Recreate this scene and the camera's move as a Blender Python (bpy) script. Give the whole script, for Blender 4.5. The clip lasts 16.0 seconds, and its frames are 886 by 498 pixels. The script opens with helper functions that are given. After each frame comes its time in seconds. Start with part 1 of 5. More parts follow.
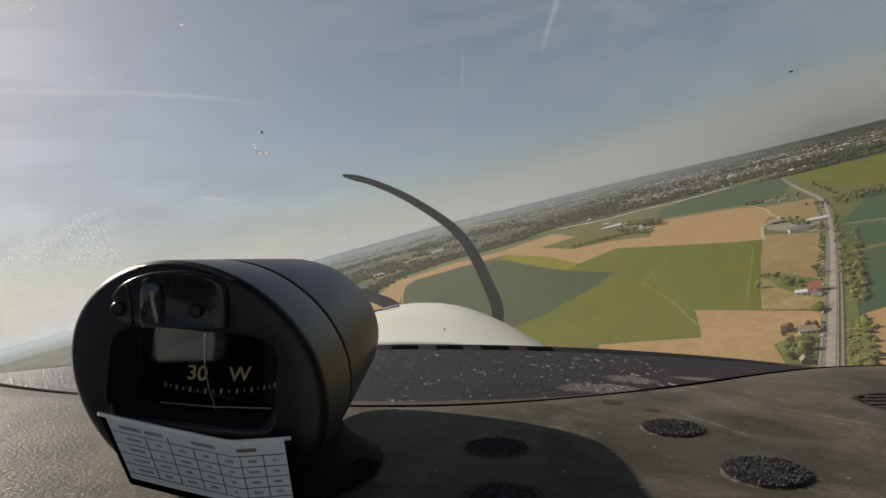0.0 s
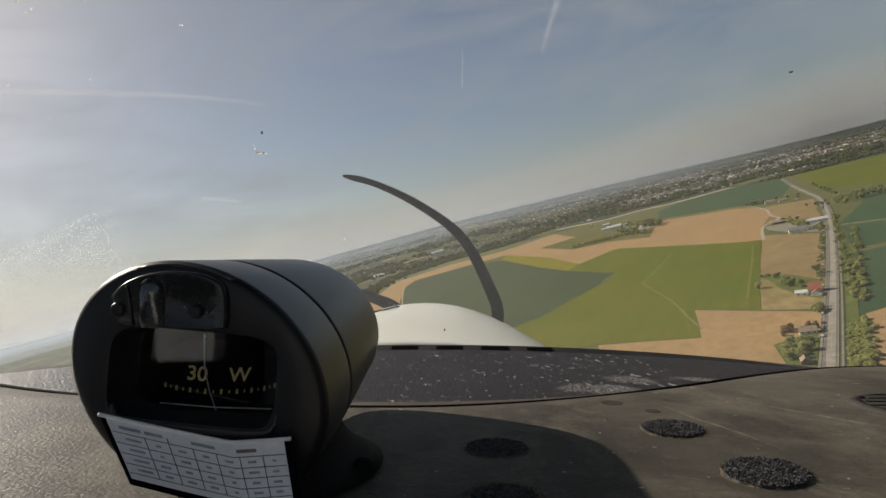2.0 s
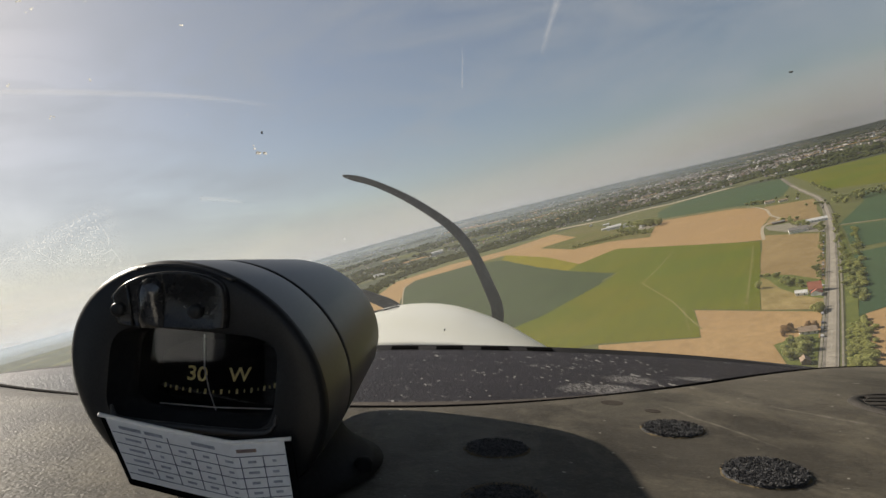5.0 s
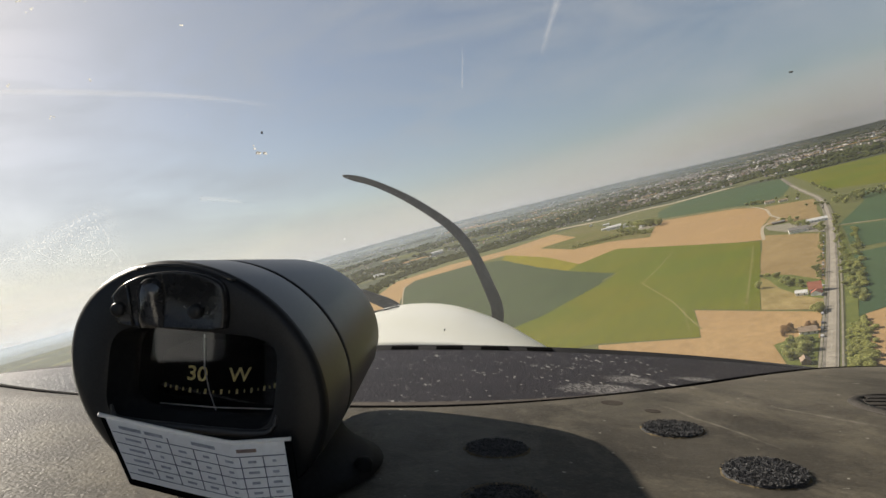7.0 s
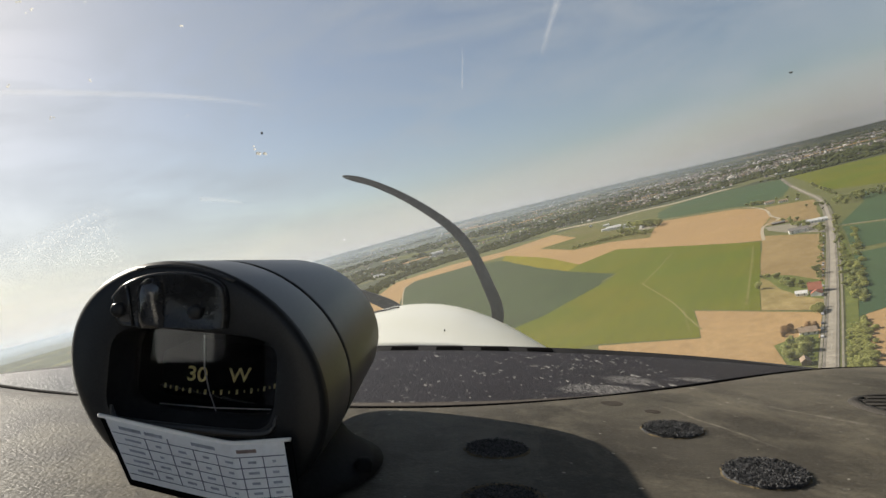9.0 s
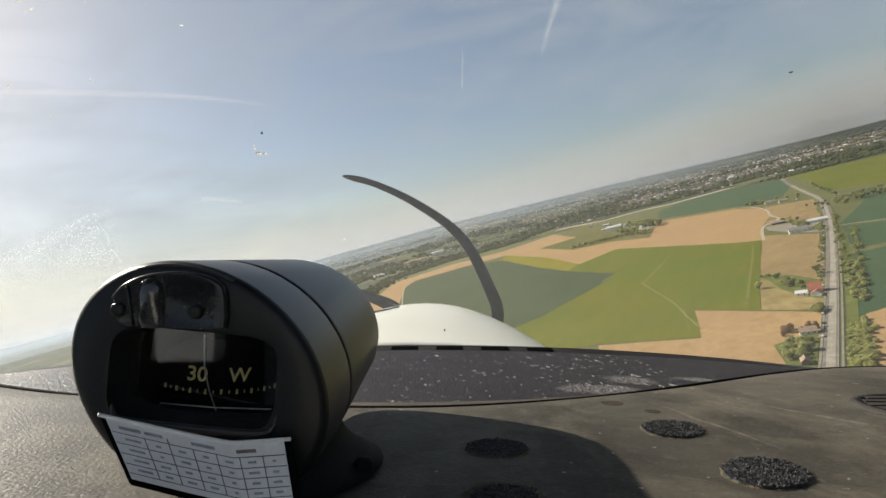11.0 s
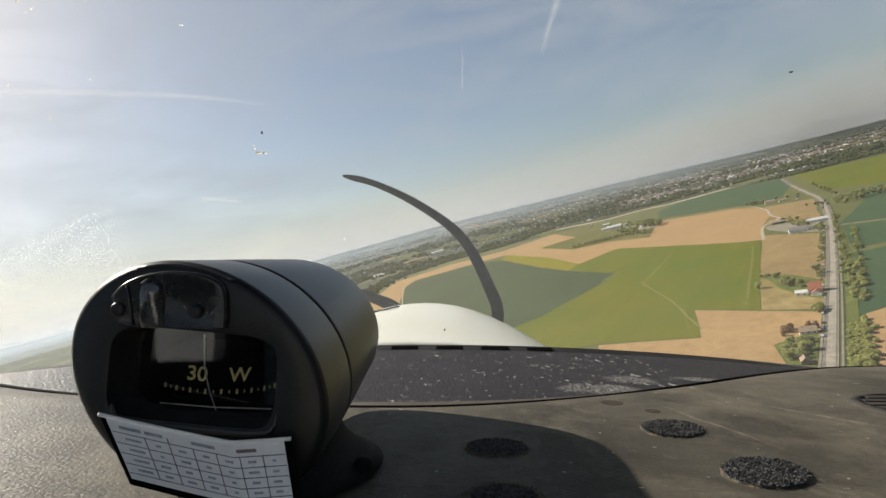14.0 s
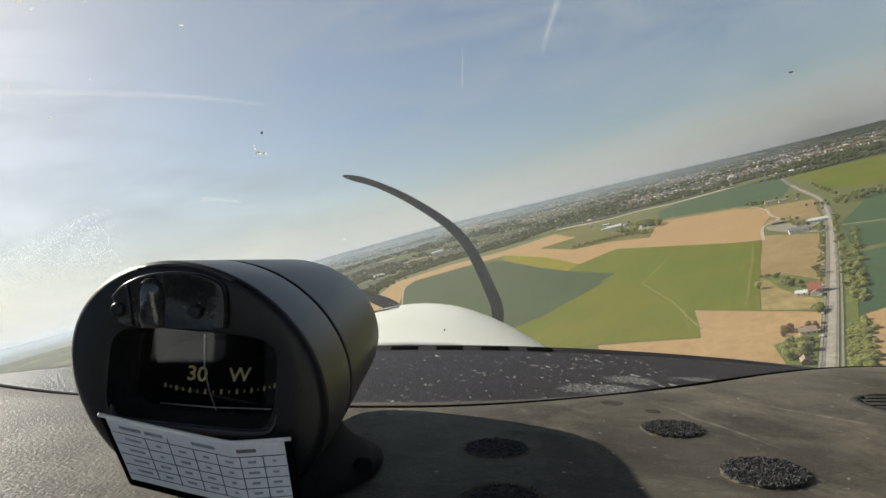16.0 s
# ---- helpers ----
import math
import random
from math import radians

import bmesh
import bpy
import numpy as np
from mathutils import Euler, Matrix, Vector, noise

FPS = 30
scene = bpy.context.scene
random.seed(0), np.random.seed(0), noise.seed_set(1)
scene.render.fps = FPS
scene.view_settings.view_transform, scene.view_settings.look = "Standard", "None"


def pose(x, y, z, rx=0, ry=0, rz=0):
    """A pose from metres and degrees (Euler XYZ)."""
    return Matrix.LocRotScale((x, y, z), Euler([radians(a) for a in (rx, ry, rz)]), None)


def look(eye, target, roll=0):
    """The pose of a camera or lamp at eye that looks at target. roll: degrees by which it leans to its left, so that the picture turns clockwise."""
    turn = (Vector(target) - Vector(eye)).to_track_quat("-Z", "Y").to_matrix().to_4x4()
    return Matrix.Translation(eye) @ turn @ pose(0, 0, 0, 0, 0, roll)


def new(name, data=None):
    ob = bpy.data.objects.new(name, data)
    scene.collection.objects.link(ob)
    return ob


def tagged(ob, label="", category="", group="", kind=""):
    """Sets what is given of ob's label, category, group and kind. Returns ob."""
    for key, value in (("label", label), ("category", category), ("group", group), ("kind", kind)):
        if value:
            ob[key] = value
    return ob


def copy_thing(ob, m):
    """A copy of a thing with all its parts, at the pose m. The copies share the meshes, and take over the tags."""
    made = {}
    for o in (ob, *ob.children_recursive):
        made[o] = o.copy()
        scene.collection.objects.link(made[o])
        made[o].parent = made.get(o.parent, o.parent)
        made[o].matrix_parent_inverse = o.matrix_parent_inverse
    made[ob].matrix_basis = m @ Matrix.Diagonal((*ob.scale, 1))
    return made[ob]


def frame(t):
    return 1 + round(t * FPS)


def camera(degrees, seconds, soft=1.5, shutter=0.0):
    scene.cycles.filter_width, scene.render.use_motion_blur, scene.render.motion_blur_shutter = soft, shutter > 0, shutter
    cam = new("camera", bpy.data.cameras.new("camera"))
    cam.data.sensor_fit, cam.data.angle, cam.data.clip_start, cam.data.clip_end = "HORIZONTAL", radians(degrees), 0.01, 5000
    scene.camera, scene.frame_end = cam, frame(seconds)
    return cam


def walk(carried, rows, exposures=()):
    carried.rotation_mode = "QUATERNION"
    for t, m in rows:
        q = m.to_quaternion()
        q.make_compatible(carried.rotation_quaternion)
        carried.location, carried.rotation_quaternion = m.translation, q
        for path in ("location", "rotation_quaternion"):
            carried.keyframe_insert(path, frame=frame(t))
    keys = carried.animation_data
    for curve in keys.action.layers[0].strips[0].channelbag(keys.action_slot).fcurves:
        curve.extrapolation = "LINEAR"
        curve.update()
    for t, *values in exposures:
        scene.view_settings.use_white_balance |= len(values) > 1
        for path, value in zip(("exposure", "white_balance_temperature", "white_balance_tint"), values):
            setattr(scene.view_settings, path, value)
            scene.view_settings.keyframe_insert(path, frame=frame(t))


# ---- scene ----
# ---- camera ----
EYE_HEIGHT = 140.0
cam = camera(81.2, 16.0, soft=1.5)
LEVEL = look((0, 0, EYE_HEIGHT), (0, 1000, EYE_HEIGHT - 33.87), -15.0)
# cockpit axes: x to starboard, y ahead, z up, with the eye at the origin
COCKPIT = LEVEL @ Matrix(((1, 0, 0, 0), (0, 0, 1, 0), (0, -1, 0, 0), (0, 0, 0, 1)))
# fixed to the coaming; the engine shakes it a little
walk(cam, [(t, LEVEL @ pose(0, 0, 0, shake, 0, 0)) for t, shake in (
    (0, -0.05), (0.5, 0.03), (1.5, 0.09), (2.0, 0.0), (2.5, 0.1), (3.0, 0.02), (4.0, 0.0), (6.5, 0.01), (8.0, 0), (9.0, 0.06), (11.5, 0.0), (12.0, -0.09), (12.5, -0.08), (13.0, 0.09), (14.0, 0), (15.0, -0.1), (15.5, 0.01), (16.0, 0.02))
], exposures=[(0.0, 0.21, 6750, 10), (2.0, 0.24, 6750, 10), (4.0, 0.32, 6780, 10), (6.5, 0.61, 6790, 10),
              (8.0, 0.68, 6710, 9), (12.0, 0.74, 6610, 8), (14.0, 0.75, 6640, 8), (16.0, 0.70, 6480, 6)])


# ---- light ----
SUN_LOCAL = Vector((-0.74, 0.46, 0.405)).normalized()
SUN_WAY = (COCKPIT.to_3x3() @ SUN_LOCAL).normalized()
sun_data = bpy.data.lights.new("sun", "SUN")
sun_data.energy, sun_data.angle, sun_data.color = 5.0, radians(0.6), (1.0, 0.93, 0.82)
sun_ob = new("sun", sun_data)
sun_ob.matrix_world = look((0, 0, 300), Vector((0, 0, 300)) - SUN_WAY)


def node(tree, kind, **values):
    n = tree.nodes.new(kind)
    for key, value in values.items():
        n.inputs[key.replace("_", " ")].default_value = value
    return n


def ramp(tree, fac, stops):
    """A colour ramp; stops: (position, grey or rgb)."""
    n = tree.nodes.new("ShaderNodeValToRGB")
    els = n.color_ramp.elements
    while len(els) < len(stops):
        els.new(0.5)
    for e, (p, c) in zip(els, stops):
        e.position = p
        e.color = (c, c, c, 1) if isinstance(c, (int, float)) else (*c, 1)
    tree.links.new(fac, n.inputs["Fac"])
    return n.outputs["Color"]


def mixed(tree, fac, a, b, kind="MIX"):
    n = tree.nodes.new("ShaderNodeMix")
    n.data_type, n.blend_type = "RGBA", kind
    for slot, v in ((0, fac), (6, a), (7, b)):
        if isinstance(v, (int, float)):
            n.inputs[slot].default_value = v if slot == 0 else (v, v, v, 1)
        elif isinstance(v, tuple):
            n.inputs[slot].default_value = (*v, 1)
        else:
            tree.links.new(v, n.inputs[slot])
    return n.outputs[2]


def make_world():
    w = bpy.data.worlds.new("sky")
    scene.world = w
    w.use_nodes = True
    t = w.node_tree
    t.nodes.clear()
    sky = t.nodes.new("ShaderNodeTexSky")
    sky.sky_type, sky.sun_disc = "NISHITA", False
    sky.sun_elevation = math.asin(SUN_WAY.z)
    sky.sun_rotation = math.atan2(SUN_WAY.x, SUN_WAY.y)
    sky.altitude, sky.air_density, sky.dust_density, sky.ozone_density = 140, 1.0, 1.4, 1.3
    co = t.nodes.new("ShaderNodeTexCoord")
    # thin high cloud in drawn-out veils
    mp = t.nodes.new("ShaderNodeMapping")
    mp.inputs["Scale"].default_value = (1.7, 3.2, 6.0)
    mp.inputs["Rotation"].default_value = (0.15, 0.25, 0.5)
    t.links.new(co.outputs["Generated"], mp.inputs["Vector"])
    nz = node(t, "ShaderNodeTexNoise", Scale=1.7, Detail=7.0, Roughness=0.58, Distortion=0.7)
    t.links.new(mp.outputs["Vector"], nz.inputs["Vector"])
    veil = ramp(t, nz.outputs["Fac"], [(0.40, 0.08), (0.68, 0.52)])
    col = mixed(t, veil, sky.outputs["Color"], (4.7, 5.2, 5.8))
    up = t.nodes.new("ShaderNodeSeparateXYZ")
    t.links.new(co.outputs["Generated"], up.inputs["Vector"])
    low = ramp(t, up.outputs["Z"], [(0.0, 0.64), (0.04, 0.44), (0.10, 0.0)])
    col = mixed(t, low, col, (6.35, 6.2, 6.0))
    bg = node(t, "ShaderNodeBackground", Strength=0.050)
    t.links.new(col, bg.inputs["Color"])
    out = t.nodes.new("ShaderNodeOutputWorld")
    t.links.new(bg.outputs["Background"], out.inputs["Surface"])


make_world()


# ---- materials ----
def material(name, rough=0.6, metal=0.0, spec=0.5):
    m = bpy.data.materials.new(name)
    m.use_nodes = True
    b = m.node_tree.nodes["Principled BSDF"]
    b.inputs["Roughness"].default_value, b.inputs["Metallic"].default_value = rough, metal
    b.inputs["Specular IOR Level"].default_value = spec
    return m, m.node_tree, b


def coords(t, scale, kind="Object"):
    co = t.nodes.new("ShaderNodeTexCoord")
    mp = t.nodes.new("ShaderNodeMapping")
    mp.inputs["Scale"].default_value = scale if isinstance(scale, tuple) else (scale,) * 3
    t.links.new(co.outputs[kind], mp.inputs["Vector"])
    return mp.outputs["Vector"]


def noisy(t, vec, scale, detail=4.0, rough=0.55, distort=0.0):
    n = node(t, "ShaderNodeTexNoise", Scale=scale, Detail=detail, Roughness=rough, Distortion=distort)
    t.links.new(vec, n.inputs["Vector"])
    return n.outputs["Fac"]


def bump(t, b, height, strength, dist):
    n = node(t, "ShaderNodeBump", Strength=strength, Distance=dist)
    t.links.new(height, n.inputs["Height"])
    t.links.new(n.outputs["Normal"], b.inputs["Normal"])


def two_tone(name, dark, light, scale, fine, rough=0.7, spec=0.4, grain=0.3, depth=0.001, metal=0.0, kind="Object"):
    """A surface with broad stains and a fine grain."""
    m, t, b = material(name, rough, metal, spec)
    v = coords(t, 1.0, kind)
    broad = ramp(t, noisy(t, v, scale, 5.0), [(0.3, 0.0), (0.7, 1.0)])
    c = mixed(t, broad, dark, light)
    g = noisy(t, v, fine, 3.0)
    c = mixed(t, 0.25, c, ramp(t, g, [(0.3, 0.05), (0.7, 0.95)]), "OVERLAY")
    t.links.new(c, b.inputs["Base Color"])
    bump(t, b, g, grain, depth)
    return m


def plain(name, col, rough=0.6, metal=0.0, spec=0.5, wear=0.2, scale=60.0):
    return two_tone(name, tuple(c * (1 - wear) for c in col), tuple(min(1, c * (1 + wear)) for c in col), scale, scale * 9,
                    rough, spec, 0.1, 0.0003, metal)


def make_vinyl():
    """Sun-bleached brown vinyl with a fine pressed grain, scuffs and pale scratches."""
    m, t, b = material("vinyl", 0.5, 0.0, 0.06)
    v = coords(t, 1.0)
    c = mixed(t, ramp(t, noisy(t, v, 7.0, 5.0, 0.6), [(0.32, 0.0), (0.68, 1.0)]), (0.036, 0.032, 0.027), (0.100, 0.090, 0.074))
    c = mixed(t, ramp(t, noisy(t, v, 42.0, 6.0, 0.65), [(0.55, 0.0), (0.75, 0.6)]), c, (0.028, 0.022, 0.018))
    c = mixed(t, ramp(t, noisy(t, v, 19.0, 6.0, 0.7, 0.6), [(0.44, 0.0), (0.66, 0.6)]), c, (0.162, 0.145, 0.112))
    vs = coords(t, (19.800, 2.640, 19.800))
    c = mixed(t, ramp(t, noisy(t, vs, 1.0, 4.0, 0.6), [(0.64, 0.0), (0.72, 0.35)]), c, (0.158, 0.137, 0.100))
    c = mixed(t, ramp(t, noisy(t, v, 620.0, 3.0), [(0.62, 0.0), (0.70, 0.25)]), c, (0.186, 0.163, 0.130))
    # grubby marks a finger wide, and pin-head flecks
    c = mixed(t, ramp(t, noisy(t, v, 75.0, 5.0, 0.7, 0.8), [(0.56, 0.0), (0.68, 0.38)]), c, (0.040, 0.034, 0.030))
    c = mixed(t, ramp(t, noisy(t, v, 58.0, 6.0, 0.75, 0.5), [(0.58, 0.0), (0.72, 0.32)]), c, (0.215, 0.195, 0.160))
    c = mixed(t, ramp(t, noisy(t, v, 210.0, 2.0, 0.5), [(0.735, 0.0), (0.755, 0.7)]), c, (0.34, 0.32, 0.28))
    # two long pale scuffs running aft
    rag = ramp(t, noisy(t, v, 130.0, 5.0, 0.7), [(0.40, 0.15), (0.62, 1.0)])
    wob = node(t, "ShaderNodeTexNoise", Scale=30.0, Detail=3.0)
    t.links.new(v, wob.inputs["Vector"])
    vw = mixed(t, 0.006, v, wob.outputs["Color"], "ADD")
    for at, turn, length, width, most in (((0.1230, 0.2465, 0.0), 14.2, 0.056, 0.0014, 0.60), ((0.1777, 0.2620, 0.0), 29.4, 0.046, 0.0014, 0.62),
                                          ((0.1900, 0.2440, 0.0), 32.0, 0.015, 0.0030, 0.55), ((-0.1270, 0.1800, 0.0), 72.0, 0.030, 0.0012, 0.40)):
        mp = node(t, "ShaderNodeMapping")
        mp.vector_type = "TEXTURE"
        mp.inputs["Location"].default_value = at
        mp.inputs["Rotation"].default_value = (0, 0, radians(turn))
        mp.inputs["Scale"].default_value = (width, length, 1.0)
        t.links.new(vw, mp.inputs["Vector"])
        flat = node(t, "ShaderNodeVectorMath")
        flat.operation = "MULTIPLY"
        flat.inputs[1].default_value = (1, 1, 0)
        t.links.new(mp.outputs["Vector"], flat.inputs[0])
        far = node(t, "ShaderNodeVectorMath")
        far.operation = "LENGTH"
        t.links.new(flat.outputs[0], far.inputs[0])
        streak = ramp(t, far.outputs["Value"], [(0.0, most), (0.35, most * 0.8), (1.0, 0.0)])
        c = mixed(t, mixed(t, 1.0, streak, rag, "MULTIPLY"), c, (0.27, 0.245, 0.205))
    c = mixed(t, 0.20, c, ramp(t, noisy(t, v, 520.0, 2.0), [(0.3, 0.1), (0.7, 0.9)]), "OVERLAY")
    t.links.new(c, b.inputs["Base Color"])
    g = mixed(t, 0.5, noisy(t, v, 950.0, 3.0), noisy(t, v, 520.0, 2.0))
    t.links.new(ramp(t, g, [(0.3, 0.40), (0.7, 0.66)]), b.inputs["Roughness"])
    # gloss and grain rise towards port, set to bring out the sun's glitter
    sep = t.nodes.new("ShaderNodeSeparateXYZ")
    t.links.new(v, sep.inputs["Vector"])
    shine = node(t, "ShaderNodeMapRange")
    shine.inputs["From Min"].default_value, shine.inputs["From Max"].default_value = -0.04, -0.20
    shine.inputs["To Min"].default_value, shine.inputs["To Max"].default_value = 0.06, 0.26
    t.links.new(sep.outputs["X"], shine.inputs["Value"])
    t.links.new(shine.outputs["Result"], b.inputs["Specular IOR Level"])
    n = node(t, "ShaderNodeBump", Distance=0.0009)
    rise = node(t, "ShaderNodeMapRange")
    rise.inputs["From Min"].default_value, rise.inputs["From Max"].default_value = 0.02, -0.16
    rise.inputs["To Min"].default_value, rise.inputs["To Max"].default_value = 0.28, 0.80
    t.links.new(sep.outputs["X"], rise.inputs["Value"])
    t.links.new(rise.outputs["Result"], n.inputs["Strength"])
    t.links.new(g, n.inputs["Height"])
    t.links.new(n.outputs["Normal"], b.inputs["Normal"])
    return m


def make_chipped():
    """Matt black paint, pitted and flaked down to bare metal."""
    m, t, b = material("chipped_black_paint", 0.5, 0.0, 0.08)
    v = coords(t, 1.0)
    base = mixed(t, noisy(t, v, 14.0, 5.0), (0.017, 0.0155, 0.018), (0.038, 0.033, 0.038))
    vf = coords(t, (78.0, 30.0, 78.0))
    crowd = ramp(t, noisy(t, v, 11.0, 3.0), [(0.35, 0.0), (0.75, 0.05)])
    lace = ramp(t, noisy(t, coords(t, (720.0, 150.0, 720.0)), 1.0, 3.0, 0.6), [(0.45, 0.0), (0.51, 0.85)])
    torn = noisy(t, coords(t, (60.0, 20.0, 60.0)), 1.0, 3.0)
    lacy = 0.0
    for at, size in (((0.160, 0.440, 0.0), (0.028, 0.036, 1.0)), ((0.120, 0.383, 0.0), (0.046, 0.030, 1.0)), ((0.230, 0.462, 0.0), (0.034, 0.020, 1.0))):
        mp = node(t, "ShaderNodeMapping")
        mp.vector_type = "TEXTURE"
        mp.inputs["Location"].default_value, mp.inputs["Scale"].default_value = at, size
        t.links.new(v, mp.inputs["Vector"])
        flat = node(t, "ShaderNodeVectorMath")
        flat.operation = "MULTIPLY"
        flat.inputs[1].default_value = (1, 1, 0)
        t.links.new(mp.outputs["Vector"], flat.inputs[0])
        far = node(t, "ShaderNodeVectorMath")
        far.operation = "LENGTH"
        t.links.new(flat.outputs[0], far.inputs[0])
        spot = mixed(t, 1.0, far.outputs["Value"], mixed(t, 1.0, torn, 0.9, "MULTIPLY"), "ADD")
        spot = ramp(t, mixed(t, 1.0, spot, 0.5, "MULTIPLY"), [(0.50, 1.0), (0.64, 0.0)])
        lacy = mixed(t, 1.0, lacy, spot, "LIGHTEN")
    lacy = mixed(t, 1.0, lacy, lace, "MULTIPLY")
    vf2 = noisy(t, vf, 1.0, 6.0, 0.66, 0.4)
    vf2 = mixed(t, 1.0, vf2, crowd, "ADD")
    flakes = ramp(t, vf2, [(0.685, 0.0), (0.692, 1.0)])
    dots = ramp(t, noisy(t, coords(t, (210.0, 90.0, 210.0)), 1.0, 3.0, 0.6), [(0.655, 0.0), (0.665, 0.9)])
    flakes = mixed(t, 1.0, flakes, ramp(t, noisy(t, v, 420.0, 3.0), [(0.44, 0.0), (0.54, 1.0)]), "MULTIPLY")
    mask = mixed(t, 1.0, mixed(t, 1.0, flakes, dots, "LIGHTEN"), lacy, "LIGHTEN")
    c = mixed(t, mask, base, (0.18, 0.172, 0.168))
    t.links.new(c, b.inputs["Base Color"])
    # towards port gloss is raised over an orange-peel grain, for the sun's glitter there
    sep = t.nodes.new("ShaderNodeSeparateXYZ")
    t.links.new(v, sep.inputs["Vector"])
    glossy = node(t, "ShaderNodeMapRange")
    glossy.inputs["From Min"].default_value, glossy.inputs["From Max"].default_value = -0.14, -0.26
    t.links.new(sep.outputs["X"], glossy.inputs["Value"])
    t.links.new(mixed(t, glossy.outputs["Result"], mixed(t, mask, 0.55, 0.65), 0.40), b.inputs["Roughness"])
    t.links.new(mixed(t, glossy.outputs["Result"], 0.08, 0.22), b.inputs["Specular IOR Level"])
    g = mixed(t, glossy.outputs["Result"], ramp(t, noisy(t, v, 420.0, 3.0), [(0.0, 0.25), (1.0, 0.75)]), noisy(t, v, 330.0, 2.0))
    bump(t, b, mixed(t, mask, g, 0.1), 0.8, 0.0028)
    return m


def make_field(name, dark, light, scale=0.012, drift=0.0, turn=0.0, shift=None):
    """Soil or crop, mottled in broad patches, with a fine clod or leaf grain and faint drilled streaks along one way."""
    m, t, b = material(name, 0.95, 0.0, 0.1)
    v = coords(t, 1.0)
    c = mixed(t, ramp(t, noisy(t, v, scale, 6.0, 0.6), [(0.3, 0.0), (0.7, 1.0)]), dark, light)
    if shift:
        c = mixed(t, ramp(t, noisy(t, v, 0.0042, 3.0, 0.6), [(0.40, 0.0), (0.62, 0.8)]), c, shift)
    c = mixed(t, 0.24, c, ramp(t, noisy(t, v, 0.12, 6.0, 0.75), [(0.25, 0.05), (0.75, 0.95)]), "OVERLAY")
    if drift:
        mp = node(t, "ShaderNodeMapping", Rotation=(0, 0, radians(turn)))
        t.links.new(v, mp.inputs["Vector"])
        st = node(t, "ShaderNodeMapping", Scale=(0.16, 0.006, 1.0))
        t.links.new(mp.outputs["Vector"], st.inputs["Vector"])
        c = mixed(t, drift, c, ramp(t, noisy(t, st.outputs["Vector"], 1.0, 3.0, 0.6), [(0.3, 0.1), (0.7, 0.9)]), "OVERLAY")
    t.links.new(c, b.inputs["Base Color"])
    return m


def make_country():
    """Open country: irregular plots of crop, meadow, soil and woodland."""
    m, t, b = material("open_country", 0.95, 0.0, 0.1)
    uv = t.nodes.new("ShaderNodeTexCoord").outputs["UV"]
    wob = node(t, "ShaderNodeTexNoise", Scale=6.0, Detail=3.0)
    t.links.new(uv, wob.inputs["Vector"])
    v2 = mixed(t, 0.06, uv, wob.outputs["Color"], "ADD")
    vo = node(t, "ShaderNodeTexVoronoi", Scale=3.4)
    vo.distance = "CHEBYCHEV"
    t.links.new(v2, vo.inputs["Vector"])
    sep = t.nodes.new("ShaderNodeSeparateColor")
    t.links.new(vo.outputs["Color"], sep.inputs["Color"])
    plots = ramp(t, sep.outputs["Red"], [(0.0, (0.043, 0.052, 0.025)), (0.34, (0.054, 0.064, 0.028)), (0.50, (0.074, 0.083, 0.028)),
                                         (0.70, (0.094, 0.094, 0.038)), (0.80, (0.150, 0.118, 0.068)), (0.86, (0.036, 0.044, 0.025))])
    plots.node.color_ramp.interpolation = "CONSTANT"
    wood = ramp(t, noisy(t, uv, 3.0, 6.0, 0.62), [(0.42, 0.0), (0.50, 1.0)])
    c = mixed(t, wood, plots, (0.034, 0.041, 0.023))
    c = mixed(t, 0.5, c, ramp(t, noisy(t, uv, 40.0, 5.0, 0.7), [(0.25, 0.1), (0.75, 0.9)]), "OVERLAY")
    t.links.new(c, b.inputs["Base Color"])
    return m


def make_leaf(name, dark, light):
    m, t, b = material(name, 0.8, 0.0, 0.2)
    t.nodes.remove(b)
    geo = t.nodes.new("ShaderNodeNewGeometry")
    info = t.nodes.new("ShaderNodeObjectInfo")
    c = mixed(t, geo.outputs["Random Per Island"], dark, light)
    c = mixed(t, 0.3, c, ramp(t, info.outputs["Random"], [(0.0, 0.25), (1.0, 0.75)]), "OVERLAY")
    df = node(t, "ShaderNodeBsdfDiffuse")
    tl = t.nodes.new("ShaderNodeBsdfTranslucent")
    t.links.new(c, df.inputs["Color"])
    t.links.new(c, tl.inputs["Color"])
    mix = node(t, "ShaderNodeMixShader", Fac=0.5)
    t.links.new(df.outputs[0], mix.inputs[1])
    t.links.new(tl.outputs[0], mix.inputs[2])
    t.links.new(mix.outputs[0], t.nodes["Material Output"].inputs["Surface"])
    return m


def make_by_island(name, stops, rough=0.85):
    m, t, b = material(name, rough, 0.0, 0.2)
    geo = t.nodes.new("ShaderNodeNewGeometry")
    c = ramp(t, geo.outputs["Random Per Island"], stops)
    c.node.color_ramp.interpolation = "CONSTANT"
    t.links.new(c, b.inputs["Base Color"])
    return m


